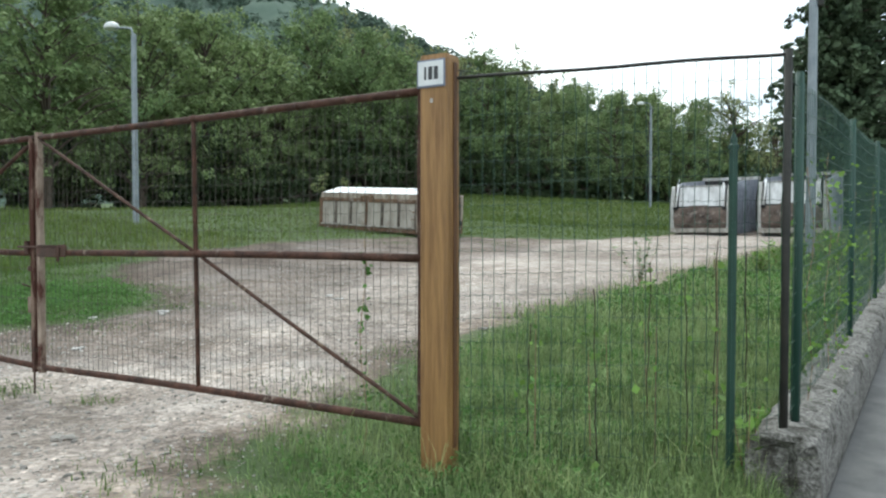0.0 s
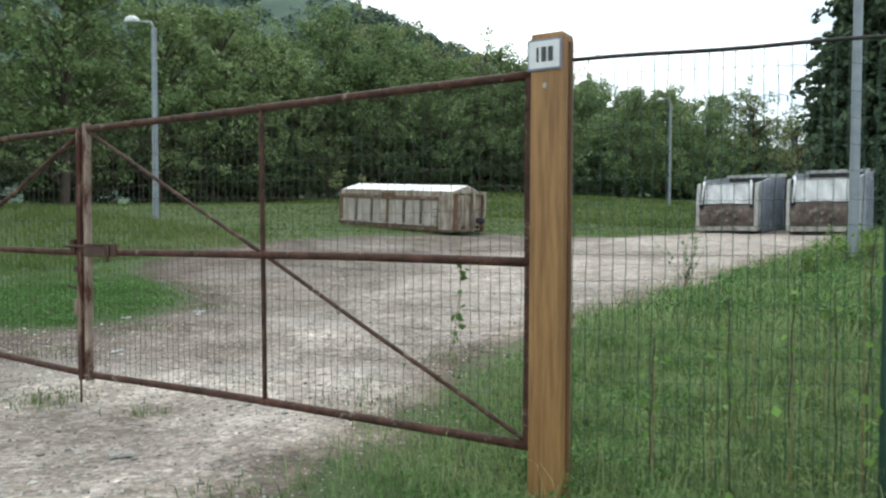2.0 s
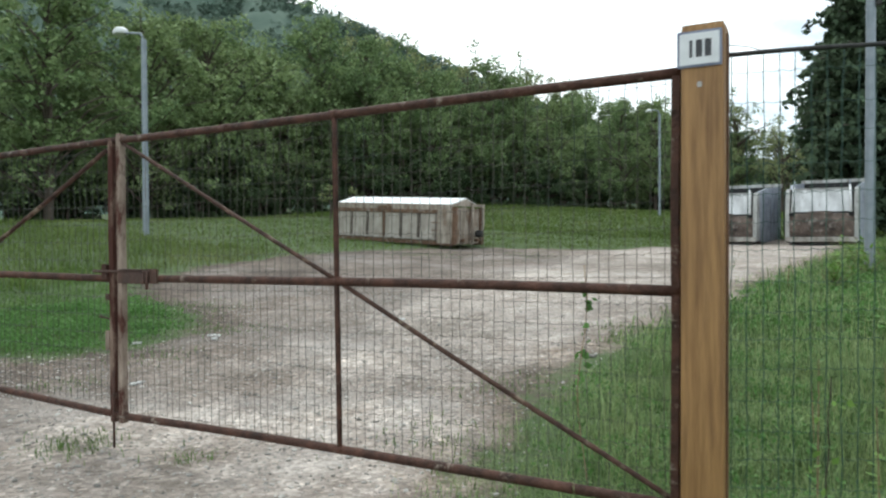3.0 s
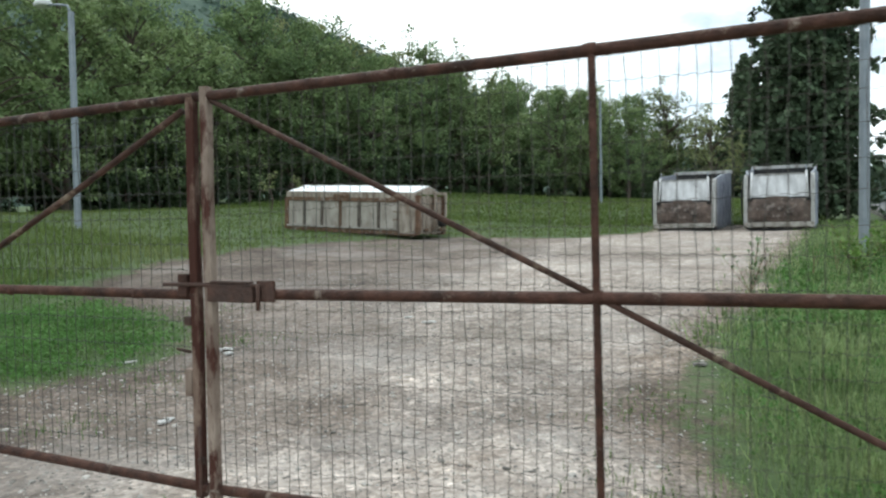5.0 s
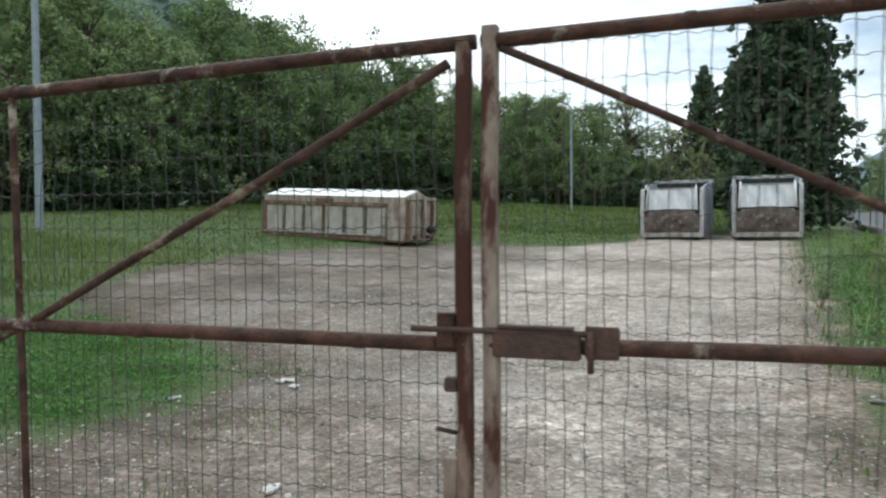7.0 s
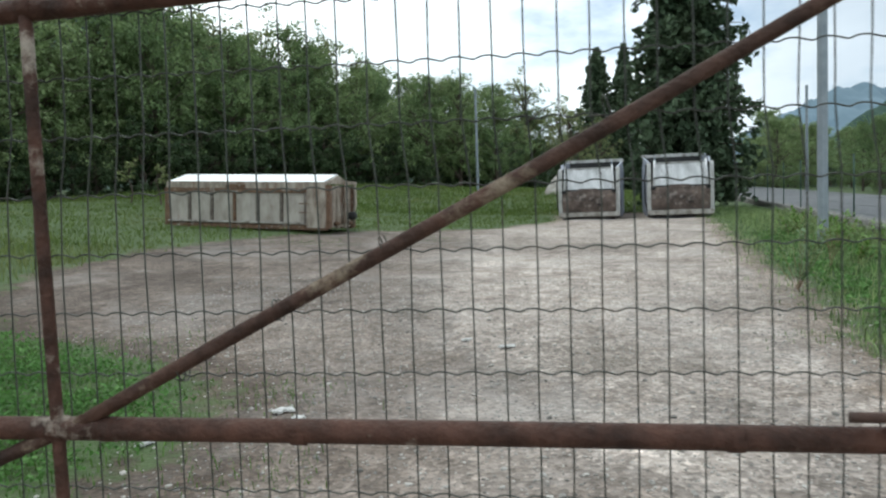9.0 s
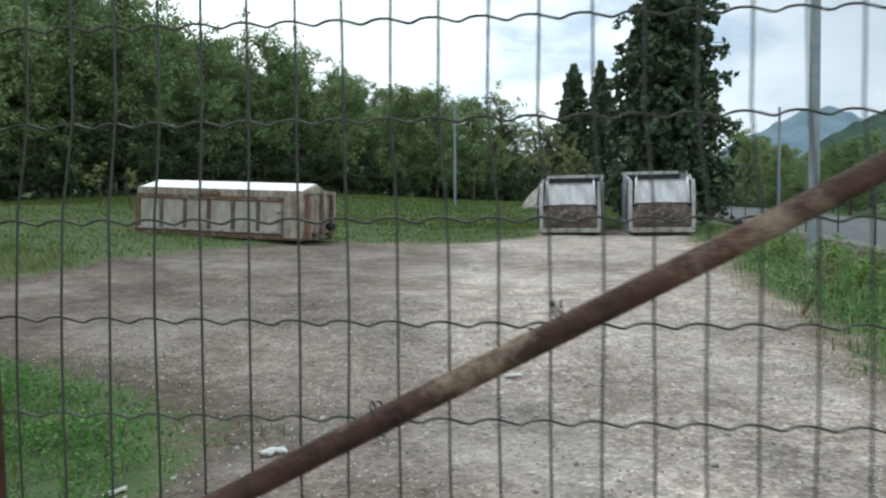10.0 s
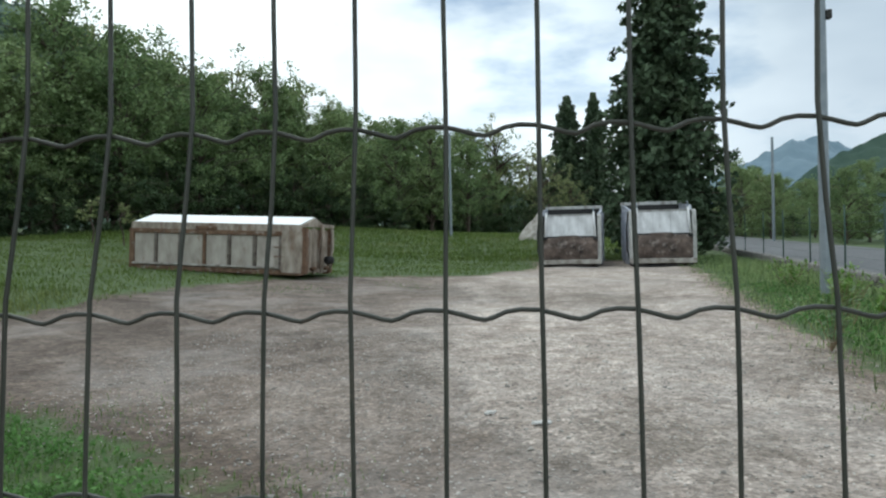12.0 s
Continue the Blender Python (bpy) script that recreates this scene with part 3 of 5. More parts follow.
def sagged_fn(u, z, y=0.0):
    """The net of the second leaf is drawn together a little above the middle."""
    pull = float(smooth(1.28, 1.39, z))
    lean = float(smooth(1.22, 1.4, u)) * float(smooth(1.15, 1.4, z))
    return left_fn(u - 0.05 * pull * max(-0.22, min(0.22, u - 1.11)) - 0.008 * lean, z, y)


wire_mesh(leaf2, sagged_fn, 0.055, 2.87, Z_BOT + 0.06, Z_TOP - 0.045, 1.361, Z_MID + 0.098, 12, slack=0.0012, r=0.0014)


def wire_tie(fn, u, z, parent, r=0.017):
    pts = []
    for i in range(22):
        w = i / 21 * 2 * math.pi * 1.6
        pts.append(fn(u + 0.012 * i / 21 - 0.006 + 0.3 * r * math.cos(w), z + r * math.cos(w), 0.004 + r * 1.05 * math.sin(w)))
    pts.append(fn(u + 0.03, z - 0.012, 0.02))
    tube("wire_tie", pts, 0.0012, WIRE, parent, "twisted wire tie", 5)


for u, z in ((0.852, 1.185), (1.03, 1.085), (0.5, 1.39), (1.2, 0.985)):
    wire_tie(left_fn, u, z, leaf2)
for u, z in ((0.45, 0.37), (1.0, 0.64), (1.8, 1.05), (2.4, 1.36)):
    wire_tie(right_fn, u, z, leaf)


def gate_box(name, fn, u0, u1, z0, z1, depth, y, material, parent, label="", bevel=0.003):
    c = (fn(u0, z0) + fn(u1, z1)) / 2
    d = fn(u1, z0) - fn(u0, z0)
    rot = Matrix.Rotation(math.atan2(d.y, d.x), 4, "Z")
    n = Vector((-math.sin(math.atan2(d.y, d.x)), math.cos(math.atan2(d.y, d.x)), 0))
    if n.y < 0:
        n = -n
    bm = box((abs(u1 - u0), depth, abs(z1 - z0)), c + n * y, bevel, None, rot)
    return part(name, bm, material, parent, label)


# the slide bolt and the lock
bolt = empty("slide_bolt", Matrix(), "heavy rusty slide bolt across the two gate leaves", "bolt")
gate_box("housing", right_fn, U_MEET - 0.225, U_MEET - 0.012, Z_MID - 0.018, Z_MID + 0.05, 0.03, -0.022, RUST_DARK, bolt)
gate_box("cover_strip", right_fn, U_MEET - 0.21, U_MEET - 0.025, Z_MID + 0.052, Z_MID + 0.06, 0.036, -0.022, RUST_DARK, bolt)
gate_box("end_bracket", right_fn, U_MEET - 0.315, U_MEET - 0.235, Z_MID - 0.015, Z_MID + 0.062, 0.012, -0.024, RUST_DARK, bolt)
tube("bolt_handle", [right_fn(U_MEET - 0.25, Z_MID + 0.05, -0.038), right_fn(U_MEET - 0.25, Z_MID - 0.045, -0.04)], 0.008, RUST_DARK, bolt)
tube("bolt_rod", [right_fn(U_MEET - 0.24, Z_MID + 0.044, -0.03), right_fn(U_MEET + 0.08, Z_MID + 0.046, -0.03), right_fn(U_MEET + 0.2, Z_MID + 0.047, -0.032)], 0.008, RUST_DARK, bolt)
gate_box("keeper_plate", left_fn, 0.055, 0.1, Z_MID - 0.002, Z_MID + 0.085, 0.03, -0.012, RUST, bolt)
lock = empty("gate_lock", Matrix(), "old grey lock case with a lever handle on the stile", "lock")
gate_box("stop_block", left_fn, 0.052, 0.085, Z_MID - 0.115, Z_MID - 0.08, 0.03, 0.0, RUST_DARK, lock)
tube("lever", [left_fn(0.05, Z_MID - 0.215, -0.02), left_fn(0.095, Z_MID - 0.2, -0.045)], 0.006, RUST_DARK, lock)
gate_box("lock_case", left_fn, 0.052, 0.088, Z_MID - 0.39, Z_MID - 0.285, 0.032, 0.0, RUST_PALE, lock, "stained grey metal lock case")
drop = empty("drop_bolt", Matrix(), "thin rusty drop bolt standing in the gravel below the gate", "bolt")
p = left_fn(0.02, Z_BOT)
tube("rod", [p + Vector((0, -0.02, 0.25)), p + Vector((0, -0.02, 0)), Vector((p.x, p.y - 0.02, -0.07))], 0.0065, RUST_DARK, drop)
gate_box("guide", left_fn, 0.01, 0.03, Z_BOT + 0.1, Z_BOT + 0.13, 0.03, -0.015, RUST_DARK, drop)

# ---- timber gate posts ----
def gate_post(m, number_plate):
    ob = empty("gate_post", m, "square varnished timber gate post, weathered brown", "post", "gate posts")
    bm = bmesh.new()
    w, d = 0.137 / 2, 0.117 / 2
    rings = []
    for z, s in ((-0.35, 1), (0.4, 1.0), (0.9, 1.0), (1.4, 0.995), (1.765, 0.99), (1.78, 0.95)):
        ring = [bm.verts.new((sx * w * s, sy * d * s, z)) for sx, sy in ((-1, -0.9), (-0.92, -1), (0.92, -1), (1, -0.9), (1, 0.9), (0.92, 1), (-0.92, 1), (-1, 0.9))]
        rings.append(ring)
    for a, b in zip(rings, rings[1:]):
        for j in range(8):
            bm.faces.new((a[j], a[(j + 1) % 8], b[(j + 1) % 8], b[j]))
    bm.faces.new(rings[0][::-1])
    bm.faces.new(rings[-1])
    part("shaft", bm, TIMBER, ob)
    if number_plate:
        # the routed groove's dark lath on the flank, bolts, and the plate with bars in place of its figures
        part("flank_lath", box((0.006, 0.03, 1.7), (w + 0.002, 0.012, 0.9), 0.001), mat_dark_timber, ob, "dark strip in the flank")
        plate = part("number_plate", box((0.142, 0.006, 0.12), (-0.008, -d - 0.004, 1.697), 0.002), PLATE_RIM, ob, "white enamel house number plate with grey rim")
        part("plate_face", box((0.126, 0.004, 0.104), (-0.008, -d - 0.0075, 1.697), 0.001), PLATE, plate)
        for dx, wd in ((-0.026, 0.009), (0.0, 0.02), (0.028, 0.02)):
            part("print_bar", box((wd, 0.002, 0.056), (-0.008 + dx, -d - 0.0105, 1.697), 0), INK, plate, "dark printed bar")
        part("knot", box((0.016, 0.006, 0.02), (-0.008, -d - 0.001, 1.58), 0.0028), STONE, ob, "pale fixing in the timber")
    return ob


mat_dark_timber = mat("dark_timber", (0.075, 0.035, 0.018), (0.15, 0.07, 0.03), 4, 0.7, 0, 0.2, 30, stretch=(6, 6, 0.6))
gate_post(pose(0.017, 0, 0), True)
end = left_fn(2.98, 0)
gate_post(pose(end.x, end.y, 0, 0, 0, math.degrees(LEFT_A)), False)

# ---- fence and wall beside the post ----
def wall_z(y):
    return -0.08 + 0.034 * max(y, 0)


def fence_wall():
    """A low rough concrete wall; its top and its end are broken and uneven."""
    rnd = random.Random(5)
    bm = bmesh.new()
    ys = list(np.arange(WALL_Y, 8, 0.07)) + list(np.arange(8, 60, 0.6))
    prof = [(0.0, -0.45), (0.0, 0.02), (0.0, 0.1), (0.006, 0.18), (0.02, WALL_H - 0.02), (0.07, WALL_H), (0.14, WALL_H + 0.004), (0.21, WALL_H), (0.26, WALL_H - 0.015), (0.28, 0.17), (0.285, 0.05), (0.285, -0.45)]
    rings = []
    for y in ys:
        ring = []
        for i, (px, pz) in enumerate(prof):
            q = Vector((WALL_X0 + px + wall_x(y), y, pz + wall_z(y)))
            a = 0.016 if 2 <= i <= 9 else 0.004
            nz = noise.noise_vector(q * 9) * a + noise.noise_vector(q * 30) * a * 0.9
            if y == WALL_Y:
                nz.y += 0.02 * noise.noise(q * 14)
            ring.append(bm.verts.new(q + nz))
        rings.append(ring)
    for a, b in zip(rings, rings[1:]):
        for j in range(len(prof) - 1):
            bm.faces.new((a[j], a[j + 1], b[j + 1], b[j]))
    mid = sum((q.co for q in rings[0]), Vector()) / len(prof)
    mid.z += 0.1
    outer = rings[0]
    for k, sc in enumerate((0.72, 0.45, 0.2)):
        inner = []
        for q in rings[0]:
            w = mid + (q.co - mid) * sc
            w.y += 0.035 * noise.noise(w * 17) + 0.03 * noise.noise(w * 41) + 0.022 * k
            inner.append(bm.verts.new(w))
        for j in range(len(prof)):
            bm.faces.new((outer[j], outer[(j + 1) % len(prof)], inner[(j + 1) % len(prof)], inner[j]))
        outer = inner
    bm.faces.new(outer)
    bm.faces.new(rings[-1][::-1])
    ob = part("fence_wall", bm, CONCRETE, None)
    return tagged(ob, "low crumbling grey concrete wall with broken end", "wall", kind="structure")


fence_wall()
CORNER = Vector((1.37, 0.53, WALL_H - 0.08))
fence = empty("wire_fence", Matrix(), "green welded wire fence on posts beside the timber post", "fence")
tube("post", [CORNER + Vector((0, 0, -0.1)), CORNER + Vector((0, 0, 0.8)), CORNER + Vector((0.0, 0.0, 1.59))], 0.017, DARK_POST, fence, "dark weathered iron corner post", 6)
PA, PB = Vector((0.08, 0.03, 0)), Vector((CORNER.x, CORNER.y, 0))
fd = (PB - PA).normalized()
flen = (PB - PA).length


def fence_fn(u, z, y=0.0):
    q = PA + fd * u
    return Vector((q.x, q.y, z + 0.03 * u / flen))


wire_mesh(fence, fence_fn, 0.0, flen, 0.0, 1.7, 0.02, 0.02, 21, slack=0.003, wire=WIRE_GREEN, r=0.0016, rh=0.001)
pts = [fence_fn(flen * i / 10, 1.685 + 0.0028 * i + 0.003 * math.sin(i * 1.1)) for i in range(11)]
tube("top_cable", pts, 0.008, DARK_POST, fence, "dark twisted top cable", 8)
tube("cable_tail", [fence_fn(0.0, 1.72), fence_fn(0.07, 1.71), fence_fn(0.13, 1.69)], 0.0015, DARK_POST, fence, "", 5)


def cap_post(x, y, z, h, r=0.018, parent=None):
    prof = [(r, 0), (r, h - 0.075), (r * 1.25, h - 0.075), (r * 1.25, h - 0.055), (r * 0.9, h - 0.05), (r * 0.8, h - 0.03), (r * 0.3, h - 0.005), (0.001, h)]
    v, f = [], []
    for rr, zz in prof:
        for j in range(12):
            w = 2 * math.pi * j / 12
            v.append((x + rr * math.cos(w), y + rr * math.sin(w), z + zz))
    for i in range(len(prof) - 1):
        for j in range(12):
            f.append((i * 12 + j, i * 12 + (j + 1) % 12, i * 12 + 12 + (j + 1) % 12, i * 12 + 12 + j))
    f.append(tuple(range(12))[::-1])
    return mesh_ob("fence_post", v, f, GREEN_POST, parent)


tagged(cap_post(1.168, 0.49, -0.15, 1.58), "dark green painted steel fence post with pointed cap", "post", "fence posts")
side = empty("wire_fence", Matrix(), "green wire fence on steel posts along the low wall", "fence")


def side_fn(u, z, y=0.0):
    yy = CORNER.y + u
    return Vector((WALL_X0 + 0.14 + wall_x(yy) + 0.01 * math.sin(u * 1.3), yy, z + wall_z(yy)))


for i, y in enumerate((0.16, 2.4, 4.7, 7.1, 9.5, 12.0, 14.5, 17, 20, 23, 26, 29.5, 33, 37, 41, 46)):
    q = side_fn(y, WALL_H)
    tube("post", [q + Vector((0, 0, -0.08)), q + Vector((0.005, 0, 0.7)), q + Vector((0.0, 0, 1.5))], 0.019, GREEN_POST, side, "dark green steel post", 6)
wire_mesh(side, side_fn, 0.02, 6.0, WALL_H + 0.03, 1.72, 0.0, 0.3, 23, slack=0.006, wire=WIRE_GREEN, r=0.0014)
wires = [tube_data([side_fn(6 + 40 * i / 40, z + 0.01 * math.sin(i)) for i in range(41)], 0.003, 4) for z in np.arange(0.35, 1.75, 0.2)]
v, f = merge(wires)
mesh_ob("line_wires", v, f, WIRE_GREEN, side)


# ---- poles ----
def lamp_post(x, y, z0, z1, w, arm, name="street_lamp", label=""):
    ob = empty(name, pose(x, y, 0), label, "street lamp" if arm else "pole")
    v, f = tube_data([(0, 0, z0 - 0.3), (0, 0, (z0 + z1) / 2), (0, 0, z1)], w / 2, 8, True, w * 0.42)
    mesh_ob("shaft", v, f, GALV, ob)
    if arm:
        ax, az, r = arm
        tube("arm", [(0, 0, z1 - 0.05), (ax * 0.12, 0, z1 + 0.2), (ax * 0.5, 0, z1 + 0.28), (ax * 0.85, 0, z1 + 0.32)], 0.035, GALV, ob)
        bm = bmesh.new()
        bmesh.ops.create_uvsphere(bm, u_segments=16, v_segments=10, radius=r)
        bmesh.ops.scale(bm, vec=(1.2, 0.9, 0.75), verts=bm.verts)
        for q in bm.verts:
            if q.co.z < -r * 0.3:
                q.co.z = -r * 0.3
        bmesh.ops.translate(bm, vec=(ax, 0, az - 0.02), verts=bm.verts)
        part("lamp_head", bm, LAMP_WHITE, ob, "white rounded lamp head", True)
    return ob


lamp_post(-18.62, 12.47, 1.2, 7.26, 0.215, (-1.1, 7.65, 0.24), label="grey steel street lamp with white globe head")
lamp_post(-9.82, 44.04, 2.1, 8.8, 0.19, (-0.66, 9.05, 0.19), label="slim grey street lamp at the edge of the trees")
p3 = lamp_post(0.86, 13.22, 0.2, 9.5, 0.19, None, "light_pole", "tall grey galvanised steel pole in the grass")
part("cable_clip", box((0.1, 0.12, 0.16), (0.13, 0, 5.45), 0.01), DARK_POST, p3, "small dark cable bracket")
p4 = lamp_post(14.2, 60, 1.6, 10.15, 0.24, None, "utility_pole", "distant grey utility pole beside the road")


# ---- skip with a pitched cover ----
SKIP_GRIME2 = mat("grimy_white_paint", (0.2, 0.18, 0.155), (0.5, 0.47, 0.43), 4, 0.8, 0, 0.3, 25, (0.12, 0.1, 0.08), 3.0, (0.55, 0.68), shine=0.25)
# rib grime, darkened so the colour draws shade lines between the panels
SKIP_GRIME_SHADE = mat("grimy_steel_painted_shade", (0.07, 0.055, 0.045), (0.2, 0.17, 0.145), 5, 0.85, 0, 0.3, 25, (0.32, 0.29, 0.26), 3.0, (0.55, 0.68))


def skip():
    L, H, D = 5.15, 1.28, 1.7
    ob = empty("waste_skip", pose(-15.27, 17.58, 0.99, 0, 0, -7.3) @ pose(0, 0, 0, 0, 2.7, 0), "long rusty grey open-top skip with white pitched cover", "skip")
    part("body", box((L - 0.1, D - 0.1, H - 0.2), (L / 2, D / 2, H / 2 + 0.05), 0.02), SKIP_PAINT, ob)
    part("bottom_rail", box((L, 0.14, 0.13), (L / 2, 0.06, 0.1), 0.02), SKIP_RUST, ob)
    part("lower_ledge", box((L - 0.8, 0.07, 0.05), (L / 2 - 0.25, -0.03, 0.215), 0.012), SKIP_GRIME2, ob, "pale ledge")
    part("top_rail", box((L, 0.14, 0.125), (L / 2, 0.05, H - 0.2), 0.02), SKIP_RUST, ob, "rust-streaked top rail")
    part("coaming", box((L - 0.08, 0.1, 0.19), (L / 2, 0.08, H - 0.055), 0.015), SKIP_PAINT, ob)
    part("lip_patch", box((0.62, 0.05, 0.09), (L * 0.46, 0.0, H - 0.085), 0.015), SKIP_RUST, ob, "bent rusty lip")
    part("bottom_rail", box((L, 0.14, 0.16), (L / 2, D - 0.06, 0.12), 0.02), SKIP_RUST, ob)
    part("top_rail", box((L, 0.14, 0.15), (L / 2, D - 0.05, H - 0.16), 0.02), SKIP_RUST, ob)
    n = 6
    for i in range(n + 1):
        x = 0.1 + (L - 0.72) * i / n
        w = 0.16 if i == 0 else 0.085
        for yy in (0.045, D - 0.045):
            part("rib", box((w, 0.13, H - 0.36), (x, yy, H / 2 - 0.02), 0.018), SKIP_RUST if i in (0, 3) else SKIP_GRIME_SHADE, ob)
    part("corner_plate", box((0.58, 0.13, H - 0.2), (L - 0.3, 0.04, H / 2 - 0.02), 0.018), SKIP_PAINT, ob, "rust-stained corner plate")
    for i in range(n):
        x = 0.1 + (L - 0.72) * (i + 0.5) / n
        part("side_panel", box(((L - 0.72) / n - 0.12, 0.03, H - 0.44), (x, 0.037, H / 2), 0.008), SKIP_PANEL, ob)
    for k in range(2):
        part("ladder_step", box((0.36, 0.05, 0.03), (L - 0.62, 0.0, 0.5 + 0.24 * k), 0.008), SKIP_RUST, ob)
    for yy, w in ((0.1, 0.2), (D * 0.36, 0.12), (D * 0.64, 0.12), (D - 0.1, 0.2)):
        part("end_rib", box((0.12, w, H - 0.1), (L + 0.01, yy, H / 2 + 0.02), 0.02), SKIP_RUST if w > 0.15 else SKIP_PAINT, ob)
    part("end_panel", box((0.05, D - 0.2, H - 0.2), (L - 0.03, D / 2, H / 2), 0.01), SKIP_PAINT, ob)
    part("end_panel", box((0.05, D - 0.2, H - 0.2), (0.03, D / 2, H / 2), 0.01), SKIP_RUST, ob)
    # cover: two slopes with gables
    bm = bmesh.new()
    r = 0.27
    for x in (0.12, L - 0.12):
        for yy, zz in ((0.05, H + 0.045), (D / 2, H + r), (D - 0.05, H + 0.045), (D - 0.05, H + 0.02), (D / 2, H + r - 0.03), (0.05, H + 0.02)):
            bm.verts.new((x, yy, zz))
    bm.verts.ensure_lookup_table()
    q = bm.verts
    for j in range(6):
        bm.faces.new((q[j], q[(j + 1) % 6], q[6 + (j + 1) % 6], q[6 + j]))
    bm.faces.new([q[j] for j in range(6)])
    bm.faces.new([q[11 - j] for j in range(6)])
    part("cover_sheet", bm, TARP, ob, "bright white pitched cover sheet")
    for x in (0.1, L - 0.1):
        bm = bmesh.new()
        vs = [bm.verts.new((x + dx, yy, zz)) for dx in (-0.04, 0.04) for yy, zz in ((0.06, H + 0.0), (D / 2, H + r - 0.035), (D - 0.06, H + 0.0))]
        bm.faces.new(vs[:3])
        bm.faces.new(vs[5:2:-1])
        for j in range(3):
            bm.faces.new((vs[j], vs[(j + 1) % 3], vs[3 + (j + 1) % 3], vs[3 + j]))
        part("gable", bm, SKIP_PAINT, ob)
    for yy in (0.45, D - 0.45):
        pts = [(L + 0.02, yy, 0.2), (L + 0.16, yy, 0.22)]
        tube("roller_bracket", pts, 0.05, SKIP_RUST, ob)
    wheel = tube("roller", [(L + 0.17, D * 0.68, 0.42), (L + 0.17, D * 0.8, 0.42)], 0.11, BLACK, ob, "black rubber roller", 18)
    tube("hook_frame", [(L + 0.05, D * 0.55, 0.2), (L + 0.13, D * 0.55, 0.75), (L + 0.1, D * 0.55, H + 0.05)], 0.045, SKIP_PAINT, ob)
    tube("hook_frame", [(L + 0.05, D * 0.9, 0.2), (L + 0.13, D * 0.9, 0.75), (L + 0.1, D * 0.9, H + 0.05)], 0.045, SKIP_PAINT, ob)
    part("hook_head", box((0.1, D * 0.42, 0.1), (L + 0.1, D * 0.72, H + 0.04), 0.02), SKIP_PAINT, ob)
    return ob


skip()


# ---- compactor bodies ----
def compactor(x, y, z, w, h, yaw, label):
    """A press body: a low tail with hopper and panel in front, the taller body behind it."""
    D, HR, F = 5.0, h + 0.29, 0.14                       # depth, height at the far end, flare of the body
    ob = empty("waste_compactor", pose(x, y, z, 0, 0, math.degrees(yaw)), label, "compactor", "compactor bodies")
    for s, xx, xr in ((-1, 0.1, 0.1 - F), (1, w - 0.1, w - 0.1 + F)):
        bm = bmesh.new()
        ring = [((xx, 0.45, 0.16), (xx, 0.45, h * 0.86)), ((xr, 1.7, 0.16), (xr, 1.7, h * 0.97)), ((xr, D, 0.16), (xr, D, HR - 0.1))]
        rows = []
        for lo, hi in ring:
            rows.append([bm.verts.new(lo), bm.verts.new(hi), bm.verts.new((hi[0] - s * 0.07, hi[1], hi[2])), bm.verts.new((lo[0] - s * 0.07, lo[1], lo[2]))])
        for p, q in zip(rows, rows[1:]):
            for j in range(4):
                bm.faces.new((p[j], q[j], q[(j + 1) % 4], p[(j + 1) % 4]))
        bm.faces.new(rows[0])
        bm.faces.new(rows[-1][::-1])
        side = part("body_side", bm, COMP_SIDE, ob, "faded blue-grey side wall")
        for i in range(4):
            part("side_rib", box((0.06, 0.09, h * 0.8), (xr + s * 0.02, 1.9 + i * 0.85, h * 0.52), 0.015), COMP_SIDE, side)
    part("body_floor", box((w - 0.1, D - 0.5, 0.1), (w / 2, 0.5 + (D - 0.5) / 2, 0.2), 0.01), RUST_DARK, ob)
    # black wall colour paints the shade inside the body below the top beam
    part("far_wall", box((w - 0.2 + 2 * F, 0.08, HR - 0.3), (w / 2, D - 0.05, HR / 2 + 0.03), 0.01), BLACK, ob, "end wall blackened to paint the shade inside the body")
    part("top_beam", box((w - 0.1 + 2 * F, 0.16, 0.17), (w / 2, D, HR - 0.085), 0.02), COMP_PAINT, ob, "pale top beam")
    for xx in (0.3, w - 0.3):
        part("skid", box((0.12, D - 0.4, 0.14), (xx, D / 2 + 0.25, 0.07), 0.01), RUST_DARK, ob)
    # tail frame
    for s, xx in ((-1, 0.08), (1, w - 0.08)):
        bm = bmesh.new()
        prof = ((0.0, h * 0.1), (-0.03, h * 0.55), (0.12, h * 0.84), (0.22, h * 0.87), (0.6, h * 0.87), (0.6, h * 0.1))
        a = [bm.verts.new((xx - 0.065, p, q)) for p, q in prof]
        c = [bm.verts.new((xx + 0.065, p, q)) for p, q in prof]
        for j in range(6):
            bm.faces.new((a[j], a[(j + 1) % 6], c[(j + 1) % 6], c[j]))
        bm.faces.new(a[::-1])
        bm.faces.new(c)
        bmesh.ops.bevel(bm, geom=list(bm.edges), offset=0.015, segments=2, affect="EDGES")
        part("outer_pillar", bm, COMP_PAINT, ob, "dirty white pillar")
        tube("ram", [(xx - s * 0.14, -0.04, h * 0.5), (xx - s * 0.19, 0.1, h * 0.9)], 0.035, COMP_PANEL, ob, "pale ram tube", 10)
        tube("ram_rod", [(xx - s * 0.19, 0.1, h * 0.9), (xx - s * 0.2, 0.2, h * 0.98)], 0.02, GALV, ob, "", 8)
        part("ram_foot", box((0.15, 0.16, 0.11), (xx - s * 0.13, -0.02, h * 0.49), 0.02), BLACK, ob, "black ram bracket")
        part("side_shield", box((0.03, 0.45, h * 0.34), (xx - s * 0.085, 0.4, h * 0.69), 0.004), BLACK, ob, "dark inner shield")
    n = 3
    pw = (w - 0.5) / n
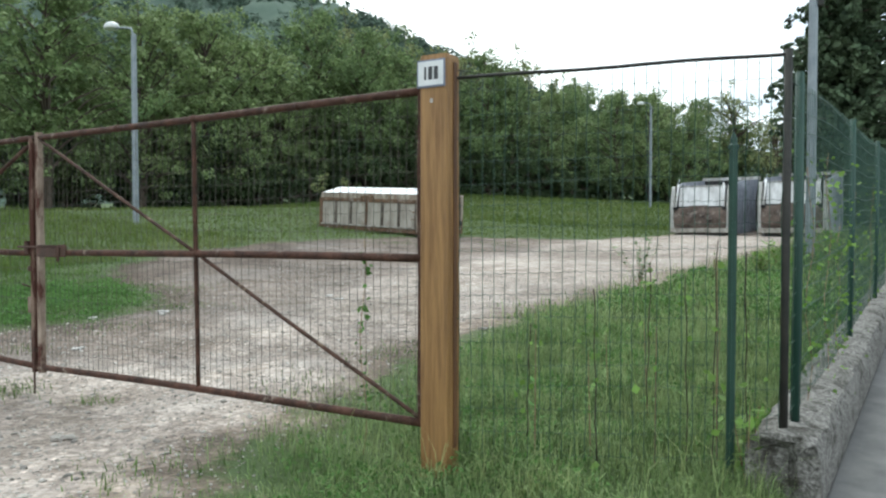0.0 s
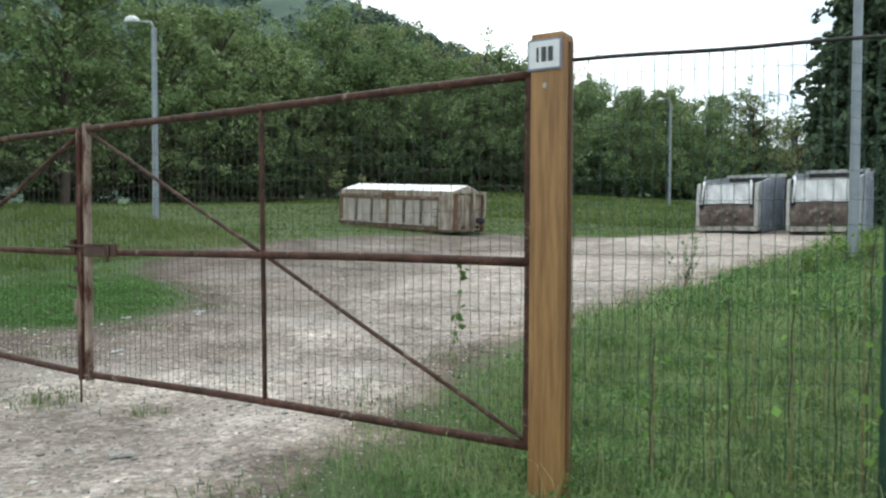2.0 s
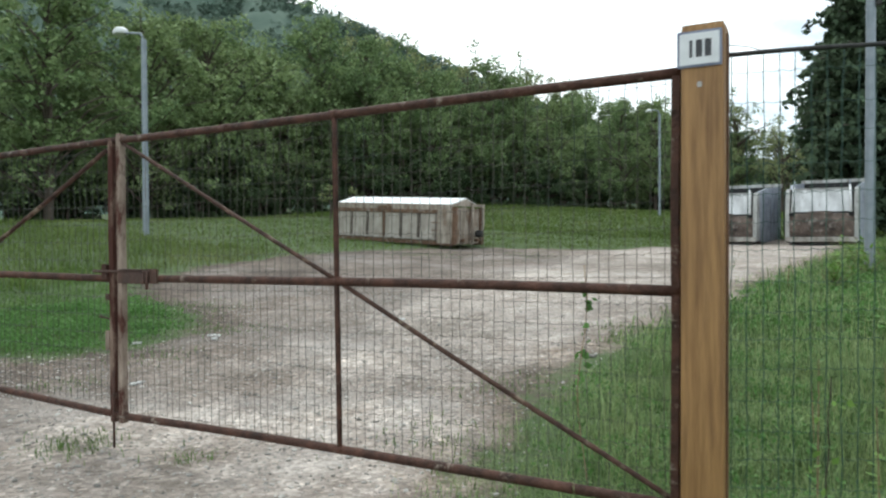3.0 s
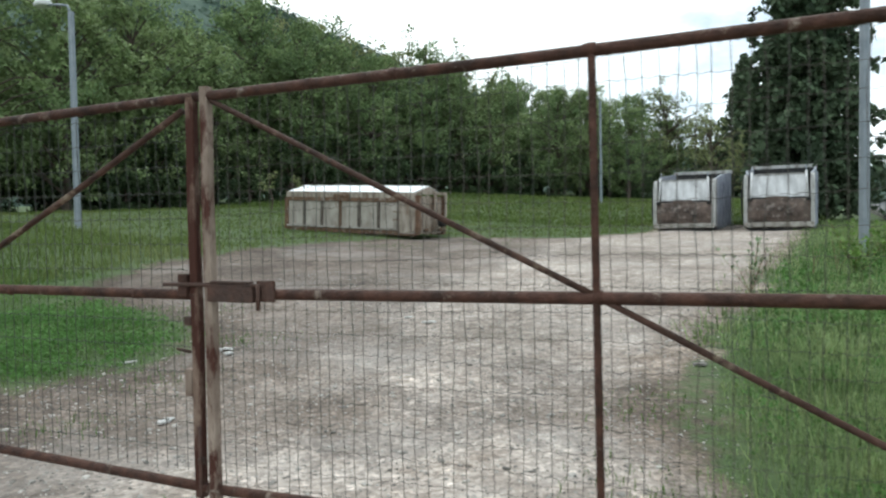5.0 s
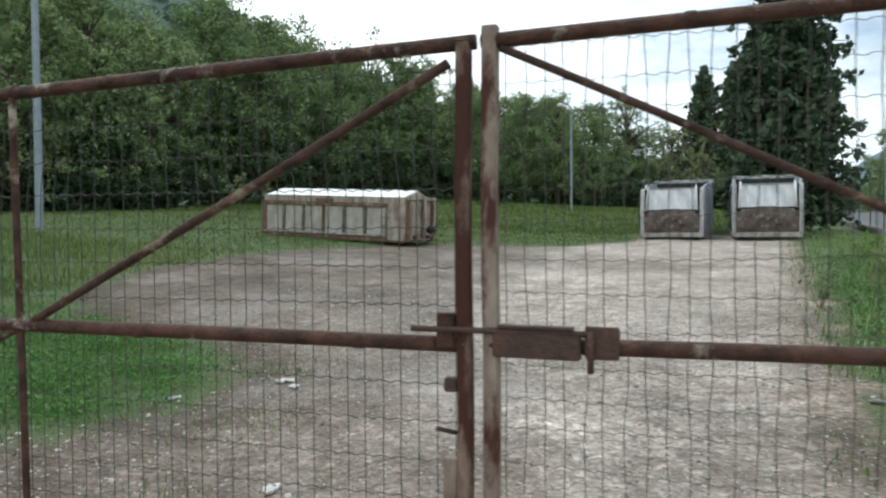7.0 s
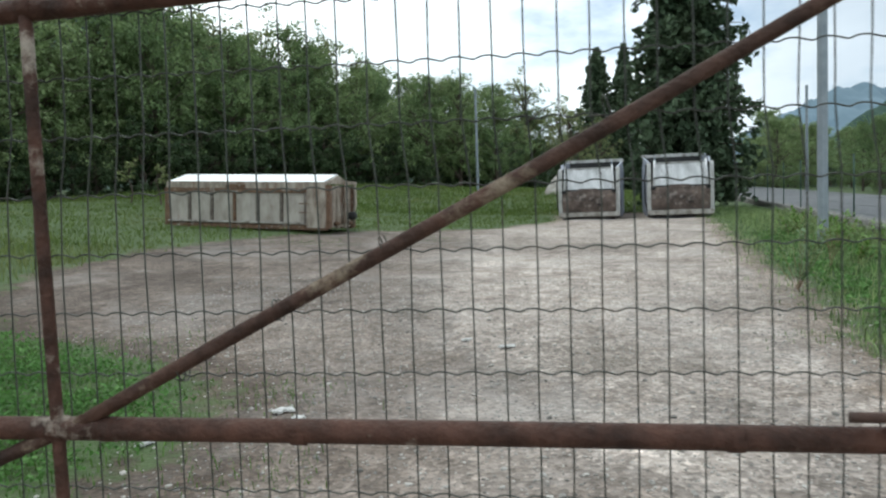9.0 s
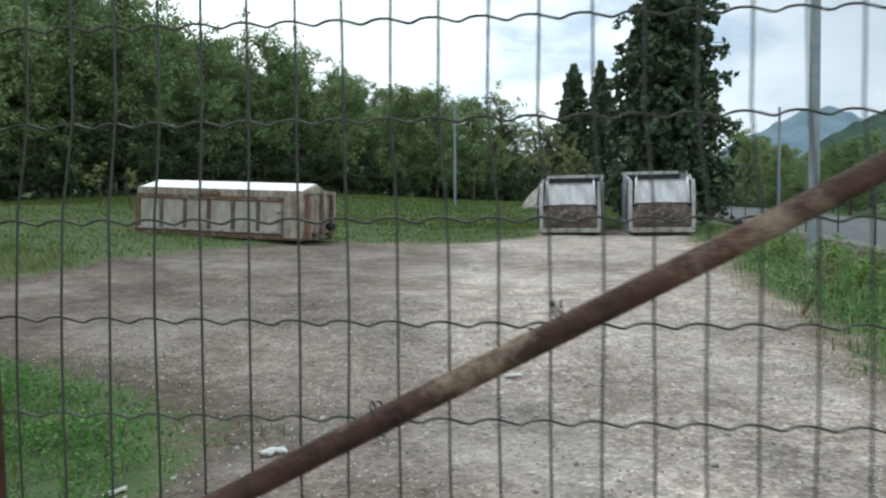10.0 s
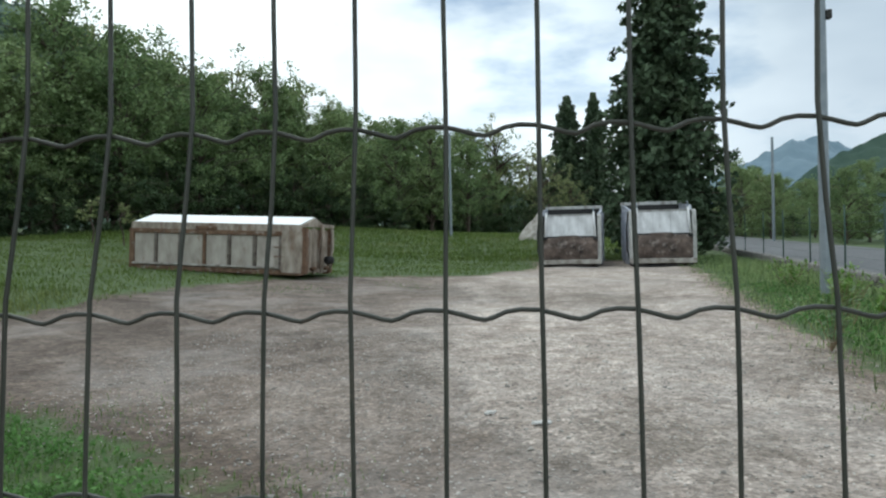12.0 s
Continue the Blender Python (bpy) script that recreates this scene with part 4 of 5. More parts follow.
    for i in range(n):
        part("hopper_panel", box((pw - 0.004, 0.05, h * 0.34), (0.25 + pw * (i + 0.5), 0.28 + 0.008 * (i % 2), h * 0.685), 0.008, None, Matrix.Rotation(radians(-16 + i), 4, "X")), COMP_PANEL, ob)
    part("panel_rim", box((w - 0.46, 0.08, 0.045), (w / 2, 0.37, h * 0.865), 0.012), COMP_PAINT, ob)
    part("panel_lip", box((w - 0.46, 0.1, 0.05), (w / 2, 0.15, h * 0.515), 0.015), BLACK, ob, "dark rubber lip")
    # bulging hopper front, dented along its width
    rnd = random.Random(int(w * 1000))
    bm = bmesh.new()
    prof = ((0.16, h * 0.51), (0.0, h * 0.49), (-0.05, h * 0.42), (-0.055, h * 0.33), (-0.03, h * 0.24), (0.03, h * 0.17), (0.5, h * 0.15), (0.5, h * 0.51))
    rows = []
    for k in range(13):
        xx = 0.145 + (w - 0.29) * k / 12
        rows.append([bm.verts.new((xx, p + (rnd.uniform(-0.022, 0.022) if 0 < j < 6 else 0), q)) for j, (p, q) in enumerate(prof)])
    for a, c in zip(rows, rows[1:]):
        for j in range(len(prof)):
            bm.faces.new((a[j], c[j], c[(j + 1) % len(prof)], a[(j + 1) % len(prof)]))
    bm.faces.new(rows[0])
    bm.faces.new(rows[-1][::-1])
    part("hopper", bm, COMP_RUST, ob, "brown rusted hopper front")
    for k in range(4):
        xx = 0.5 + (w - 1.0) * k / 3
        part("hopper_rib", box((0.05, 0.05, h * 0.24), (xx, -0.05, h * 0.33), 0.015), COMP_RUST, ob)
    part("hopper_step", box((w * 0.34, 0.09, 0.16), (w * 0.48, 0.02, h * 0.5), 0.04), COMP_RUST, ob)
    part("bumper", box((w - 0.06, 0.15, h * 0.075), (w / 2, -0.03, h * 0.125), 0.025), SKIP_GRIME2, ob, "dirty pale bumper bar")
    part("under_bar", box((w - 0.3, 0.1, 0.07), (w / 2, 0.02, h * 0.045), 0.01), BLACK, ob)
    tube("side_hose", [(0.0, 0.3, h * 0.85), (-0.06, 0.25, h * 0.6), (-0.05, 0.2, h * 0.3), (0.06, 0.1, h * 0.08)], 0.025, BLACK, ob, "black hydraulic hose")
    return ob


compactor(-4.28, 24.35, 0.65, 2.12, 2.18, -0.07, "white compactor waste container with a rusty brown hopper")
compactor(-1.3, 24.05, 0.64, 2.17, 2.27, -0.07, "white compactor waste container standing beside its twin")


# ---- trees ----
def leaf_cloud(rnd, blobs, per, size, flat=0.6):
    """Small leaf cards on the shells of many clumps."""
    n = len(blobs) * per
    c = np.repeat(np.array([b[0] for b in blobs]), per, 0)
    rad = np.repeat(np.array([b[1] for b in blobs]), per, 0)[:, None]
    d = rnd.normal(size=(n, 3))
    d /= np.linalg.norm(d, axis=1)[:, None]
    rr = rnd.uniform(0.35, 1.08, (n, 1)) ** 0.6
    p = c + d * rad * rr * np.array((1, 1, flat))
    nrm = d + rnd.normal(scale=0.6, size=(n, 3)) + np.array((0, 0, 0.4))
    nrm /= np.linalg.norm(nrm, axis=1)[:, None]
    t = np.cross(nrm, rnd.normal(size=(n, 3)))
    t /= np.linalg.norm(t, axis=1)[:, None]
    b = np.cross(nrm, t)
    s = size * rnd.uniform(0.55, 1.3, (n, 1))
    v = np.stack((p - t * s, p - b * s * 0.55, p + t * s, p + b * s * 0.55), 1).reshape(-1, 3)
    f = np.arange(n * 4).reshape(-1, 4)
    return v, f


def cloud_ob(name, v, f, material, parent=None):
    me = bpy.data.meshes.new(name)
    me.from_pydata(v.tolist(), [], f.tolist())
    me.materials.append(material)
    ob = new(name, me)
    ob.parent = parent
    return ob


def broad_tree(seed, h, spread, material, limbs=44, twigs=7, per=42, leaf=0.1, bottom=0.12, label="", puff=1.0):
    rnd = np.random.default_rng(seed)
    ob = empty("tree", Matrix(), label, "tree", "trees round the yard")
    chunks = [tube_data([(0, 0, -0.5), (0.15, 0.05, h * 0.25), (-0.1, 0.2, h * 0.55), (0.1, 0, h * 0.88)], 0.02 * h, 7, True, 0.03)]
    blobs = []
    for i in range(limbs):
        a = rnd.uniform(0, 6.283)
        z = bottom + (1.0 - bottom) * (i + rnd.uniform(0, 1)) / limbs
        prof = max(0.08, math.sin(math.pi * min(1, 0.14 + 0.84 * z) ** 1.2)) ** 0.7
        r = spread * prof * rnd.uniform(0.55, 1.2)
        z0 = max(0.08, z - rnd.uniform(0.1, 0.26)) * h
        tip = np.array((r * math.cos(a), r * math.sin(a), z * h + rnd.uniform(-0.3, 0.4)))
        root = np.array((0, 0, z0))
        elbow = root + (tip - root) * 0.5 + np.array((0, 0, 0.12 * r))
        chunks.append(tube_data([tuple(root), tuple(elbow), tuple(tip)], 0.0055 * h, 5, False, 0.01))
        for k in range(twigs):
            t = rnd.uniform(0.35, 1.05)
            c = root + (tip - root) * t + rnd.normal(scale=0.055 * h * (0.4 + 0.6 * prof), size=3) * np.array((1, 1, 0.7))
            if c[2] < 0.25:
                c[2] = 0.25
            blobs.append((c, h * rnd.uniform(0.026, 0.058) * puff))
    v, f = merge(chunks)
    mesh_ob("trunk", v, f, BARK, ob)
    v, f = leaf_cloud(rnd, blobs, per, leaf, 0.8)
    cloud_ob("crown", v, f, material, ob)
    return ob


def conifer(seed, h, spread, label, tiers=26, per=46, point=0.6, leaf=0.15):
    rnd = np.random.default_rng(seed)
    ob = empty("conifer", Matrix(), label, "tree", "conifers behind the containers")
    chunks = [tube_data([(0, 0, -0.5), (0, 0, h * 0.5), (0.1, 0, h * 0.99)], 0.018 * h, 7, True, 0.03)]
    blobs = []
    for i in range(tiers):
        z = 0.09 + 0.9 * i / (tiers - 1)
        r = spread * (1 - z) ** point * rnd.uniform(0.72, 1.15) + 0.1
        n = max(3, int(9 * (1 - z) + 4))
        a0 = rnd.uniform(0, 6.28)
        for k in range(n):
            a = a0 + 6.283 * k / n + rnd.uniform(-0.25, 0.25)
            rl = r * rnd.uniform(0.62, 1.15)
            tip = np.array((rl * math.cos(a), rl * math.sin(a), z * h - 0.13 * rl))
            chunks.append(tube_data([(0, 0, z * h), tuple(tip)], 0.05, 4, False, 0.012))
            for q in range(per):
                s = rnd.uniform(0.05, 1.06)
                wide = (0.03 + 0.22 * (1.1 - s)) * (0.5 + 0.5 * rl)
                c = np.array((tip[0] * s, tip[1] * s, z * h - 0.13 * rl * s * s)) + rnd.normal(scale=1, size=3) * np.array((wide, wide, 0.5 * wide + 0.05)) * 0.6
                c[2] -= abs(rnd.normal(scale=0.12 + 0.02 * h * (1 - z)))
                blobs.append((c, 0.1 + 0.12 * rnd.random()))
    v, f = merge(chunks)
    mesh_ob("trunk", v, f, BARK, ob)
    v, f = leaf_cloud(rnd, blobs, 4, leaf, 0.6)
    cloud_ob("crown", v, f, LEAF_D, ob)
    return ob


def place(proto, x, y, s, rz, dz=0.0):
    ob = copy_thing(proto, pose(x, y, float(height(x, y)) + dz, 0, 0, rz))
    ob.scale = (s, s, s)
    return ob


protos = [broad_tree(1, 11, 4.2, LEAF_A, 50, 7, 40, 0.11, 0.16, "dense dark green broadleaf tree at the yard's edge"),
          broad_tree(2, 10, 3.9, LEAF_B, 50, 7, 40, 0.105, 0.12, "olive green broadleaf tree with drooping crown"),
          broad_tree(3, 12, 3.2, LEAF_A, 52, 7, 38, 0.11, 0.18, "tall slender dark green tree"),
          broad_tree(4, 9, 3.4, LEAF_C, 40, 5, 20, 0.1, 0.3, "light open tree with pale spring leaves", 0.8),
          broad_tree(5, 4.2, 2.8, LEAF_SHADED, 30, 7, 34, 0.085, 0.0, "green bush under the trees, leaves darkened as painted shade", 1.3),
          broad_tree(6, 9, 1.9, LEAF_B, 44, 6, 34, 0.1, 0.15, "narrow pointed green tree")]
rt = random.Random(4)
# kind, x, y, scale of the front rank
FRONT = [(1, -33, 5, 1.15), (1, -31.5, 12, 1.15), (0, -31, 17, 1.1), (1, -31.5, 22.5, 1.12), (1, -32, 27.5, 1.2), (1, -32.6, 32, 1.12), (2, -32, 37.5, 1.18), (0, -31, 41.5, 1.2),
         (2, -29.5, 45, 0.98), (0, -28, 48.5, 0.95), (1, -23.5, 50.5, 0.92), (1, -20.5, 53, 0.88), (3, -34.5, 45, 1.6), (3, -31.5, 49, 1.5), (3, -28, 53, 1.48), (3, -24.5, 56, 1.38), (3, -18, 66, 1.1), (5, -25.4, 72.4, 1.42), (0, -15.6, 56, 0.84), (1, -13, 57, 0.93), (0, -10.2, 58, 0.7), (3, -8.8, 72.8, 1.28), (3, -4.2, 64, 0.85), (3, -1.5, 66, 0.6), (1, -20.0, 71, 1.12), (2, -22.8, 70, 0.92), (1, -16.0, 72, 1.0), (0, -12.4, 74, 0.98), (3, -5.4, 75, 0.9)]
used = set()
for k, x, y, s in FRONT:
    if k not in used:
        used.add(k)
        protos[k].matrix_basis = pose(x, y, float(height(x, y)), 0, 0, 20 * k)
        protos[k].scale = (s, s, s)
    else:
        place(protos[k], x, y, s, rt.uniform(0, 360))
# bushes close the foot of the wood; their dark leaves paint its shade
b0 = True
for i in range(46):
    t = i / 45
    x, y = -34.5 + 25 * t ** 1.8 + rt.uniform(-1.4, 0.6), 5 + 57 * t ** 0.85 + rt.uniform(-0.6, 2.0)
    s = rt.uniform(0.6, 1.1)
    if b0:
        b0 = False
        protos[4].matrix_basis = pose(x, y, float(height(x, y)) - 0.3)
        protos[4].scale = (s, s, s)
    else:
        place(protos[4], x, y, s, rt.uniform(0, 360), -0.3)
# second rank
for i in range(26):
    t = i / 25
    x, y = -40 + 24 * t ** 1.5 + rt.uniform(-2, 2), 2 + 66 * t + rt.uniform(-2, 2)
    place(protos[rt.choice((0, 1, 2, 0))], x, y, rt.uniform(0.85, 1.05) * (1.0 - 0.1 * t), rt.uniform(0, 360))
# third rank and shade-coloured thicket that close the wood
for i in range(30):
    t = i / 29
    x, y = -48 + 46 * t ** 1.3 + rt.uniform(-2, 2), 4 + 78 * t ** 0.9 + rt.uniform(-2, 2)
    place(protos[rt.choice((0, 2, 0))], x, y, rt.uniform(0.7, 0.95) * (1.0 - 0.25 * t), rt.uniform(0, 360), -0.5)
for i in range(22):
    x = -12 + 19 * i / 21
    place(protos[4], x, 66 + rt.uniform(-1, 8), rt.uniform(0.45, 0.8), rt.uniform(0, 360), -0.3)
for i in range(12):
    place(protos[rt.choice((4, 1, 1))], 20 + 2.2 * i + rt.uniform(-0.5, 0.5), 104 + 1.6 * i + rt.uniform(-2, 2), rt.uniform(0.75, 1.0), rt.uniform(0, 360), -0.4)
for k, x, y, sc in ((1, 19.2, 92, 1.0), (3, 21, 99, 1.05), (1, 17.9, 83, 0.82), (0, 23, 95, 0.85), (1, 18.2, 74, 0.68), (3, 20.5, 86, 0.85)):
    place(protos[k], x, y, sc, rt.uniform(0, 360), -0.3)
# beyond the road
for i in range(26):
    y = 44 + i * 4.0
    place(protos[rt.choice((1, 1, 4, 3, 0))], 16.5 + 0.1 * (y - 44) + rt.uniform(-1, 5), y, rt.uniform(0.48, 0.68), rt.uniform(0, 360), -0.2)
for i in range(10):
    place(protos[4], rt.uniform(-3, 2) if i > 6 else rt.uniform(3, 13), 76 + rt.uniform(0, 12), rt.uniform(0.6, 0.9), rt.uniform(0, 360), -0.2)

big = conifer(11, 12.1, 2.75, "tall dark green conifer towering behind the containers", 44, 36, 0.2, 0.165)
big.matrix_basis = pose(1.15, 31.7, float(height(1.15, 31.7)))
mid = conifer(12, 14.5, 5.2, "slim dark conifer in front of the wooded hills", 36, 34, 0.8, 0.17)
mid.matrix_basis = pose(-1.52, 72.3, 2.35)
copy_thing(mid, pose(1.1, 72.6, 2.35, 0, 0, 130)).scale = (0.8, 0.8, 1.02)


# young trees that catch the light before the dark wood
young = broad_tree(21, 1.9, 0.55, LEAF_C, 9, 4, 12, 0.075, 0.55, "pale green sapling before the dark wood")
young.matrix_basis = pose(-22.1, 26.0, float(height(-22.1, 26.0)))
copy_thing(young, pose(-20.6, 26.0, float(height(-20.6, 26.0)), 0, 0, 120)).scale = (0.9, 0.9, 0.95)


# ---- hills ----
def ridge(name, line, depth, material, label, res=90, rough=5.0, seed=0):
    """A hillside whose crest follows the given line and which falls towards the yard."""
    v, f = [], []
    n = len(line) - 1
    for i in range(res + 1):
        t = i / res * n
        k = min(int(t), n - 1)
        a, b = Vector(line[k]), Vector(line[k + 1])
        c = a.lerp(b, t - k)
        for j in range(41):
            s = j / 40
            q = Vector((c.x + depth[0] * s, c.y + depth[1] * s, c.z * (1 - s) ** 1.15 - 2 * s))
            bump = noise.fractal(q * 0.03 + Vector((seed, 0, 0)), 1.0, 2.0, 5) * rough
            v.append((q.x, q.y, q.z + bump * (1 if j else 0.5)))
    for i in range(res):
        for j in range(40):
            a = i * 41 + j
            f.append((a, a + 41, a + 42, a + 1))
    ob = mesh_ob(name, v, f, material, None, "", True)
    return tagged(ob, label, "hill", kind="structure")


HILLX = [(-1100, 330, 420), (-700, 380, 310), (-470, 400, 225), (-309, 400, 153), (-235, 400, 115), (-179, 400, 87), (-130, 410, 62), (-60, 430, 34), (0, 450, 14)]
ridge("hillside", HILLX, (150, -270), HILL, "steep wooded green hillside behind the yard, haze painted into its colour", 160, 9.0)
# tree heads along the hillside
rh = np.random.default_rng(8)
hb = []
for i in range(2600):
    t = rh.uniform(0, 7.99)
    k = int(t)
    a, b = np.array(HILLX[k], float), np.array(HILLX[k + 1], float)
    c = a + (b - a) * (t - k)
    s = rh.uniform(0, 0.8) ** 1.3
    hb.append((np.array((c[0] + 150 * s, c[1] - 270 * s, c[2] * (1 - s) ** 1.15 + 2)), rh.uniform(3, 6)))
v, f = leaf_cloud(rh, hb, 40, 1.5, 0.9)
tagged(cloud_ob("hill_woods", v, f, LEAF_HAZE), "distant woods covering the hillside, haze painted into the leaf colour", "woods", kind="stuff")
ridge("mountain", [(200, 1500, 64), (300, 1500, 124), (390, 1500, 168), (460, 1500, 200), (529, 1500, 219), (595, 1500, 196), (700, 1500, 180), (1200, 1500, 300)], (60, -500), MOUNT_HAZE, "blue mountain far down the valley, haze painted into its colour", 90, 14.0, 3)
ridge("mountain", [(230, 900, 24), (290, 900, 76), (349, 900, 115), (404, 900, 136), (560, 900, 190), (900, 900, 300)], (40, -380), SLOPE, "dark green mountain slope beyond the road", 90, 10.0, 5)


# ---- grass and weeds ----
def blades(rnd, x, y, h, w):
    n = len(x)
    z = height(x, y)
    a = rnd.uniform(0, 6.283, n)
    lean = rnd.uniform(0.15, 1.05, n) * h
    dx, dy = np.cos(a), np.sin(a)
    px, py = -dy * w / 2, dx * w / 2
    b = np.stack((x, y, z - 0.01), 1)
    m = b + np.stack((dx * lean * 0.32, dy * lean * 0.32, h * 0.62), 1)
    t = b + np.stack((dx * lean, dy * lean, h * rnd.uniform(0.6, 1, n)), 1)
    side = np.stack((px, py, np.zeros(n)), 1)
    v = np.stack((b - side, b + side, m + side * 0.8, m - side * 0.8, t), 1).reshape(-1, 3)
    k = np.arange(n)[:, None] * 5
    f = [tuple(q) for q in (k + np.array((0, 1, 2, 3))).tolist()] + [tuple(q) for q in (k + np.array((3, 2, 4))).tolist()]
    return v.tolist(), f


def lawn(seed, n, x0, x1, y0, y1, h, w, label, edge=0.0, power=1.0, material=GRASS):
    rnd = np.random.default_rng(seed)
    x = rnd.uniform(x0, x1, n)
    y = y0 + (y1 - y0) * rnd.uniform(0, 1, n) ** power
    d = -yard(x, y) + rnd.normal(scale=0.3, size=n) - edge
    keep = (d > 0) & ((x < WALL_X0 - 0.02 + wall_x(y)) | (y < WALL_Y))
    keep &= ~((np.abs(x - 0.015) < 0.09) & (np.abs(y) < 0.075))
    clump = 0.5 + 0.5 * np.sin(x * 5.1 + 2 * np.sin(y * 3.7)) * np.sin(y * 4.3 + 1.1)
    x, y, d, clump = x[keep], y[keep], d[keep], clump[keep]
    hh = rnd.uniform(h[0], h[1], len(x)) * (0.55 + 0.6 * clump) * np.clip(0.35 + d * 1.3, 0.35, 1)
    v, f = blades(rnd, x, y, hh, rnd.uniform(w[0], w[1], len(x)))
    ob = mesh_ob("grass", v, f, material)
    return tagged(ob, label, "grass", kind="stuff")


lawn(31, 95000, -1.3, 1.5, -2.0, 4.0, (0.05, 0.2), (0.0022, 0.005), "long green grass round the gate post and fence", edge=0.22, material=GRASS_PALE)
lawn(32, 40000, -1.6, 3.2, 4.0, 30.0, (0.1, 0.27), (0.006, 0.014), "long green grass beside the gravel", power=1.3, material=GRASS_PALE)
lawn(33, 46000, -14, -5.6, 0.6, 7.0, (0.04, 0.12), (0.004, 0.009), "lush green grass patch beside the track")
lawn(34, 60000, -32, -4.0, 9.0, 32, (0.05, 0.16), (0.012, 0.026), "meadow grass behind the gravel", material=MEADOW)
lawn(35, 45000, -29, 2.0, 28, 58, (0.12, 0.3), (0.025, 0.05), "far meadow grass below the trees", material=MEADOW)
lawn(36, 18000, -32, -11.5, 4.5, 12, (0.12, 0.36), (0.01, 0.02), "meadow grass under the lamp", material=MEADOW)

lawn(37, 1800, -1.2, 1.5, -0.3, 5.0, (0.22, 0.5), (0.0018, 0.0035), "tall pale seed stems in the grass by the fence", material=SEED)
lawn(38, 2000, -1.6, 3.0, 5.0, 24.0, (0.25, 0.5), (0.004, 0.008), "tall pale seed stems beside the gravel", material=SEED)


def clover(seed, n, x0, x1, y0, y1, size, label, cover=-0.1, material=WEED):
    """Small flat leaves that make a low carpet between the blades."""
    rnd = np.random.default_rng(seed)
    x, y = rnd.uniform(x0, x1, n), y0 + (y1 - y0) * rnd.uniform(0, 1, n) ** 1.3
    patch = np.sin(x * 4.3 + 1.7 * np.sin(y * 2.9)) * np.sin(y * 3.1 + 0.6) + rnd.normal(scale=0.35, size=n)
    keep = (-yard(x, y) > rnd.uniform(0, 0.5, n)) & (x < WALL_X0 - 0.04 + wall_x(y)) & (patch > cover)
    x, y, patch = x[keep], y[keep], patch[keep]
    blobs = [(np.array((a, b, c)), 0.03) for a, b, c in zip(x, y, height(x, y) + 0.03 + 0.07 * rnd.uniform(0, 1, len(x)) * np.clip(0.6 + patch, 0.4, 1.6))]
    v, f = leaf_cloud(rnd, blobs, 3, size, 0.7)
    return tagged(cloud_ob("clover", v, f, material), label, "weeds", kind="stuff")


clover(94, 16000, -9.5, -5.6, 0.9, 4.8, 0.017, "lush low clover and leafy weeds beside the track", -0.5, WEED)
clover(95, 9000, -1.4, 1.6, 5.0, 16.0, 0.03, "low leafy weeds among the long grass", -0.2)
clover(93, 14000, -1.2, 1.5, -1.6, 5.0, 0.012, "low clover and small weeds among the grass")


def tufts():
    """Sparse grass that grows through the gravel."""
    rnd = np.random.default_rng(77)
    spots = [(-3.25, -0.12, 0.22, 260), (-2.6, 0.1, 0.15, 80), (-1.1, -0.7, 0.3, 160), (-1.5, 0.9, 0.35, 200), (-1.6, 2.2, 0.4, 220), (-5.2, 1.9, 0.35, 180), (-5.5, 3.2, 0.4, 220), (-4.9, 0.9, 0.3, 120), (-1.5, 5.0, 0.4, 200), (-7.5, 4.6, 0.6, 300), (-9.5, 14.5, 0.9, 400), (-7.5, 16.5, 0.9, 300)]
    X = np.concatenate([rnd.normal(x, r * 0.6, k) for x, y, r, k in spots])
    Y = np.concatenate([rnd.normal(y, r * 0.6, k) for x, y, r, k in spots])
    v, f = blades(rnd, X, Y, rnd.uniform(0.02, 0.09, len(X)), rnd.uniform(0.003, 0.007, len(X)))
    return tagged(mesh_ob("grass_tufts", v, f, GRASS), "thin grass tufts growing through the gravel", "grass", kind="stuff")


tufts()


def weed(x, y, h, seed, material=WEED, leaves=40, size=0.05, label="tall leafy green weed among the grass", z=None, stems=1, spread=0.12):
    rnd = np.random.default_rng(seed)
    z0 = float(height(x, y)) if z is None else z
    ob = empty("weed", pose(x, y, z0), label, "weed", "weeds by the fence")
    chunks, lv, lf = [], [], []
    for s in range(stems):
        a, sp = rnd.uniform(0, 6.28), spread * rnd.uniform(0.2, 1) * (stems > 1)
        top = np.array((sp * math.cos(a) * 1.5 + rnd.uniform(-0.03, 0.03), sp * math.sin(a) * 1.5, h * rnd.uniform(0.8, 1)))
        chunks.append(tube_data([(0, 0, 0), tuple(top * 0.5), tuple(top)], 0.004, 5, False, 0.0015))
        for i in range(leaves):
            t = rnd.uniform(0.15, 1)
            p = top * t
            d = rnd.normal(size=3)
            d[2] = abs(d[2]) * 0.5 - 0.1
            d /= np.linalg.norm(d)
            q = np.cross(d, (0, 0, 1))
            q /= np.linalg.norm(q) + 1e-6
            sz = size * rnd.uniform(0.6, 1.2)
            k = len(lv)
            lv += [tuple(p), tuple(p + d * sz * 0.5 + q * sz * 0.22), tuple(p + d * sz), tuple(p + d * sz * 0.5 - q * sz * 0.22)]
            lf.append((k, k + 1, k + 2, k + 3))
    for v, f in chunks:
        mesh_ob("stem", v, f, STRAW, ob)
    mesh_ob("leaves", lv, lf, material, ob)
    return ob


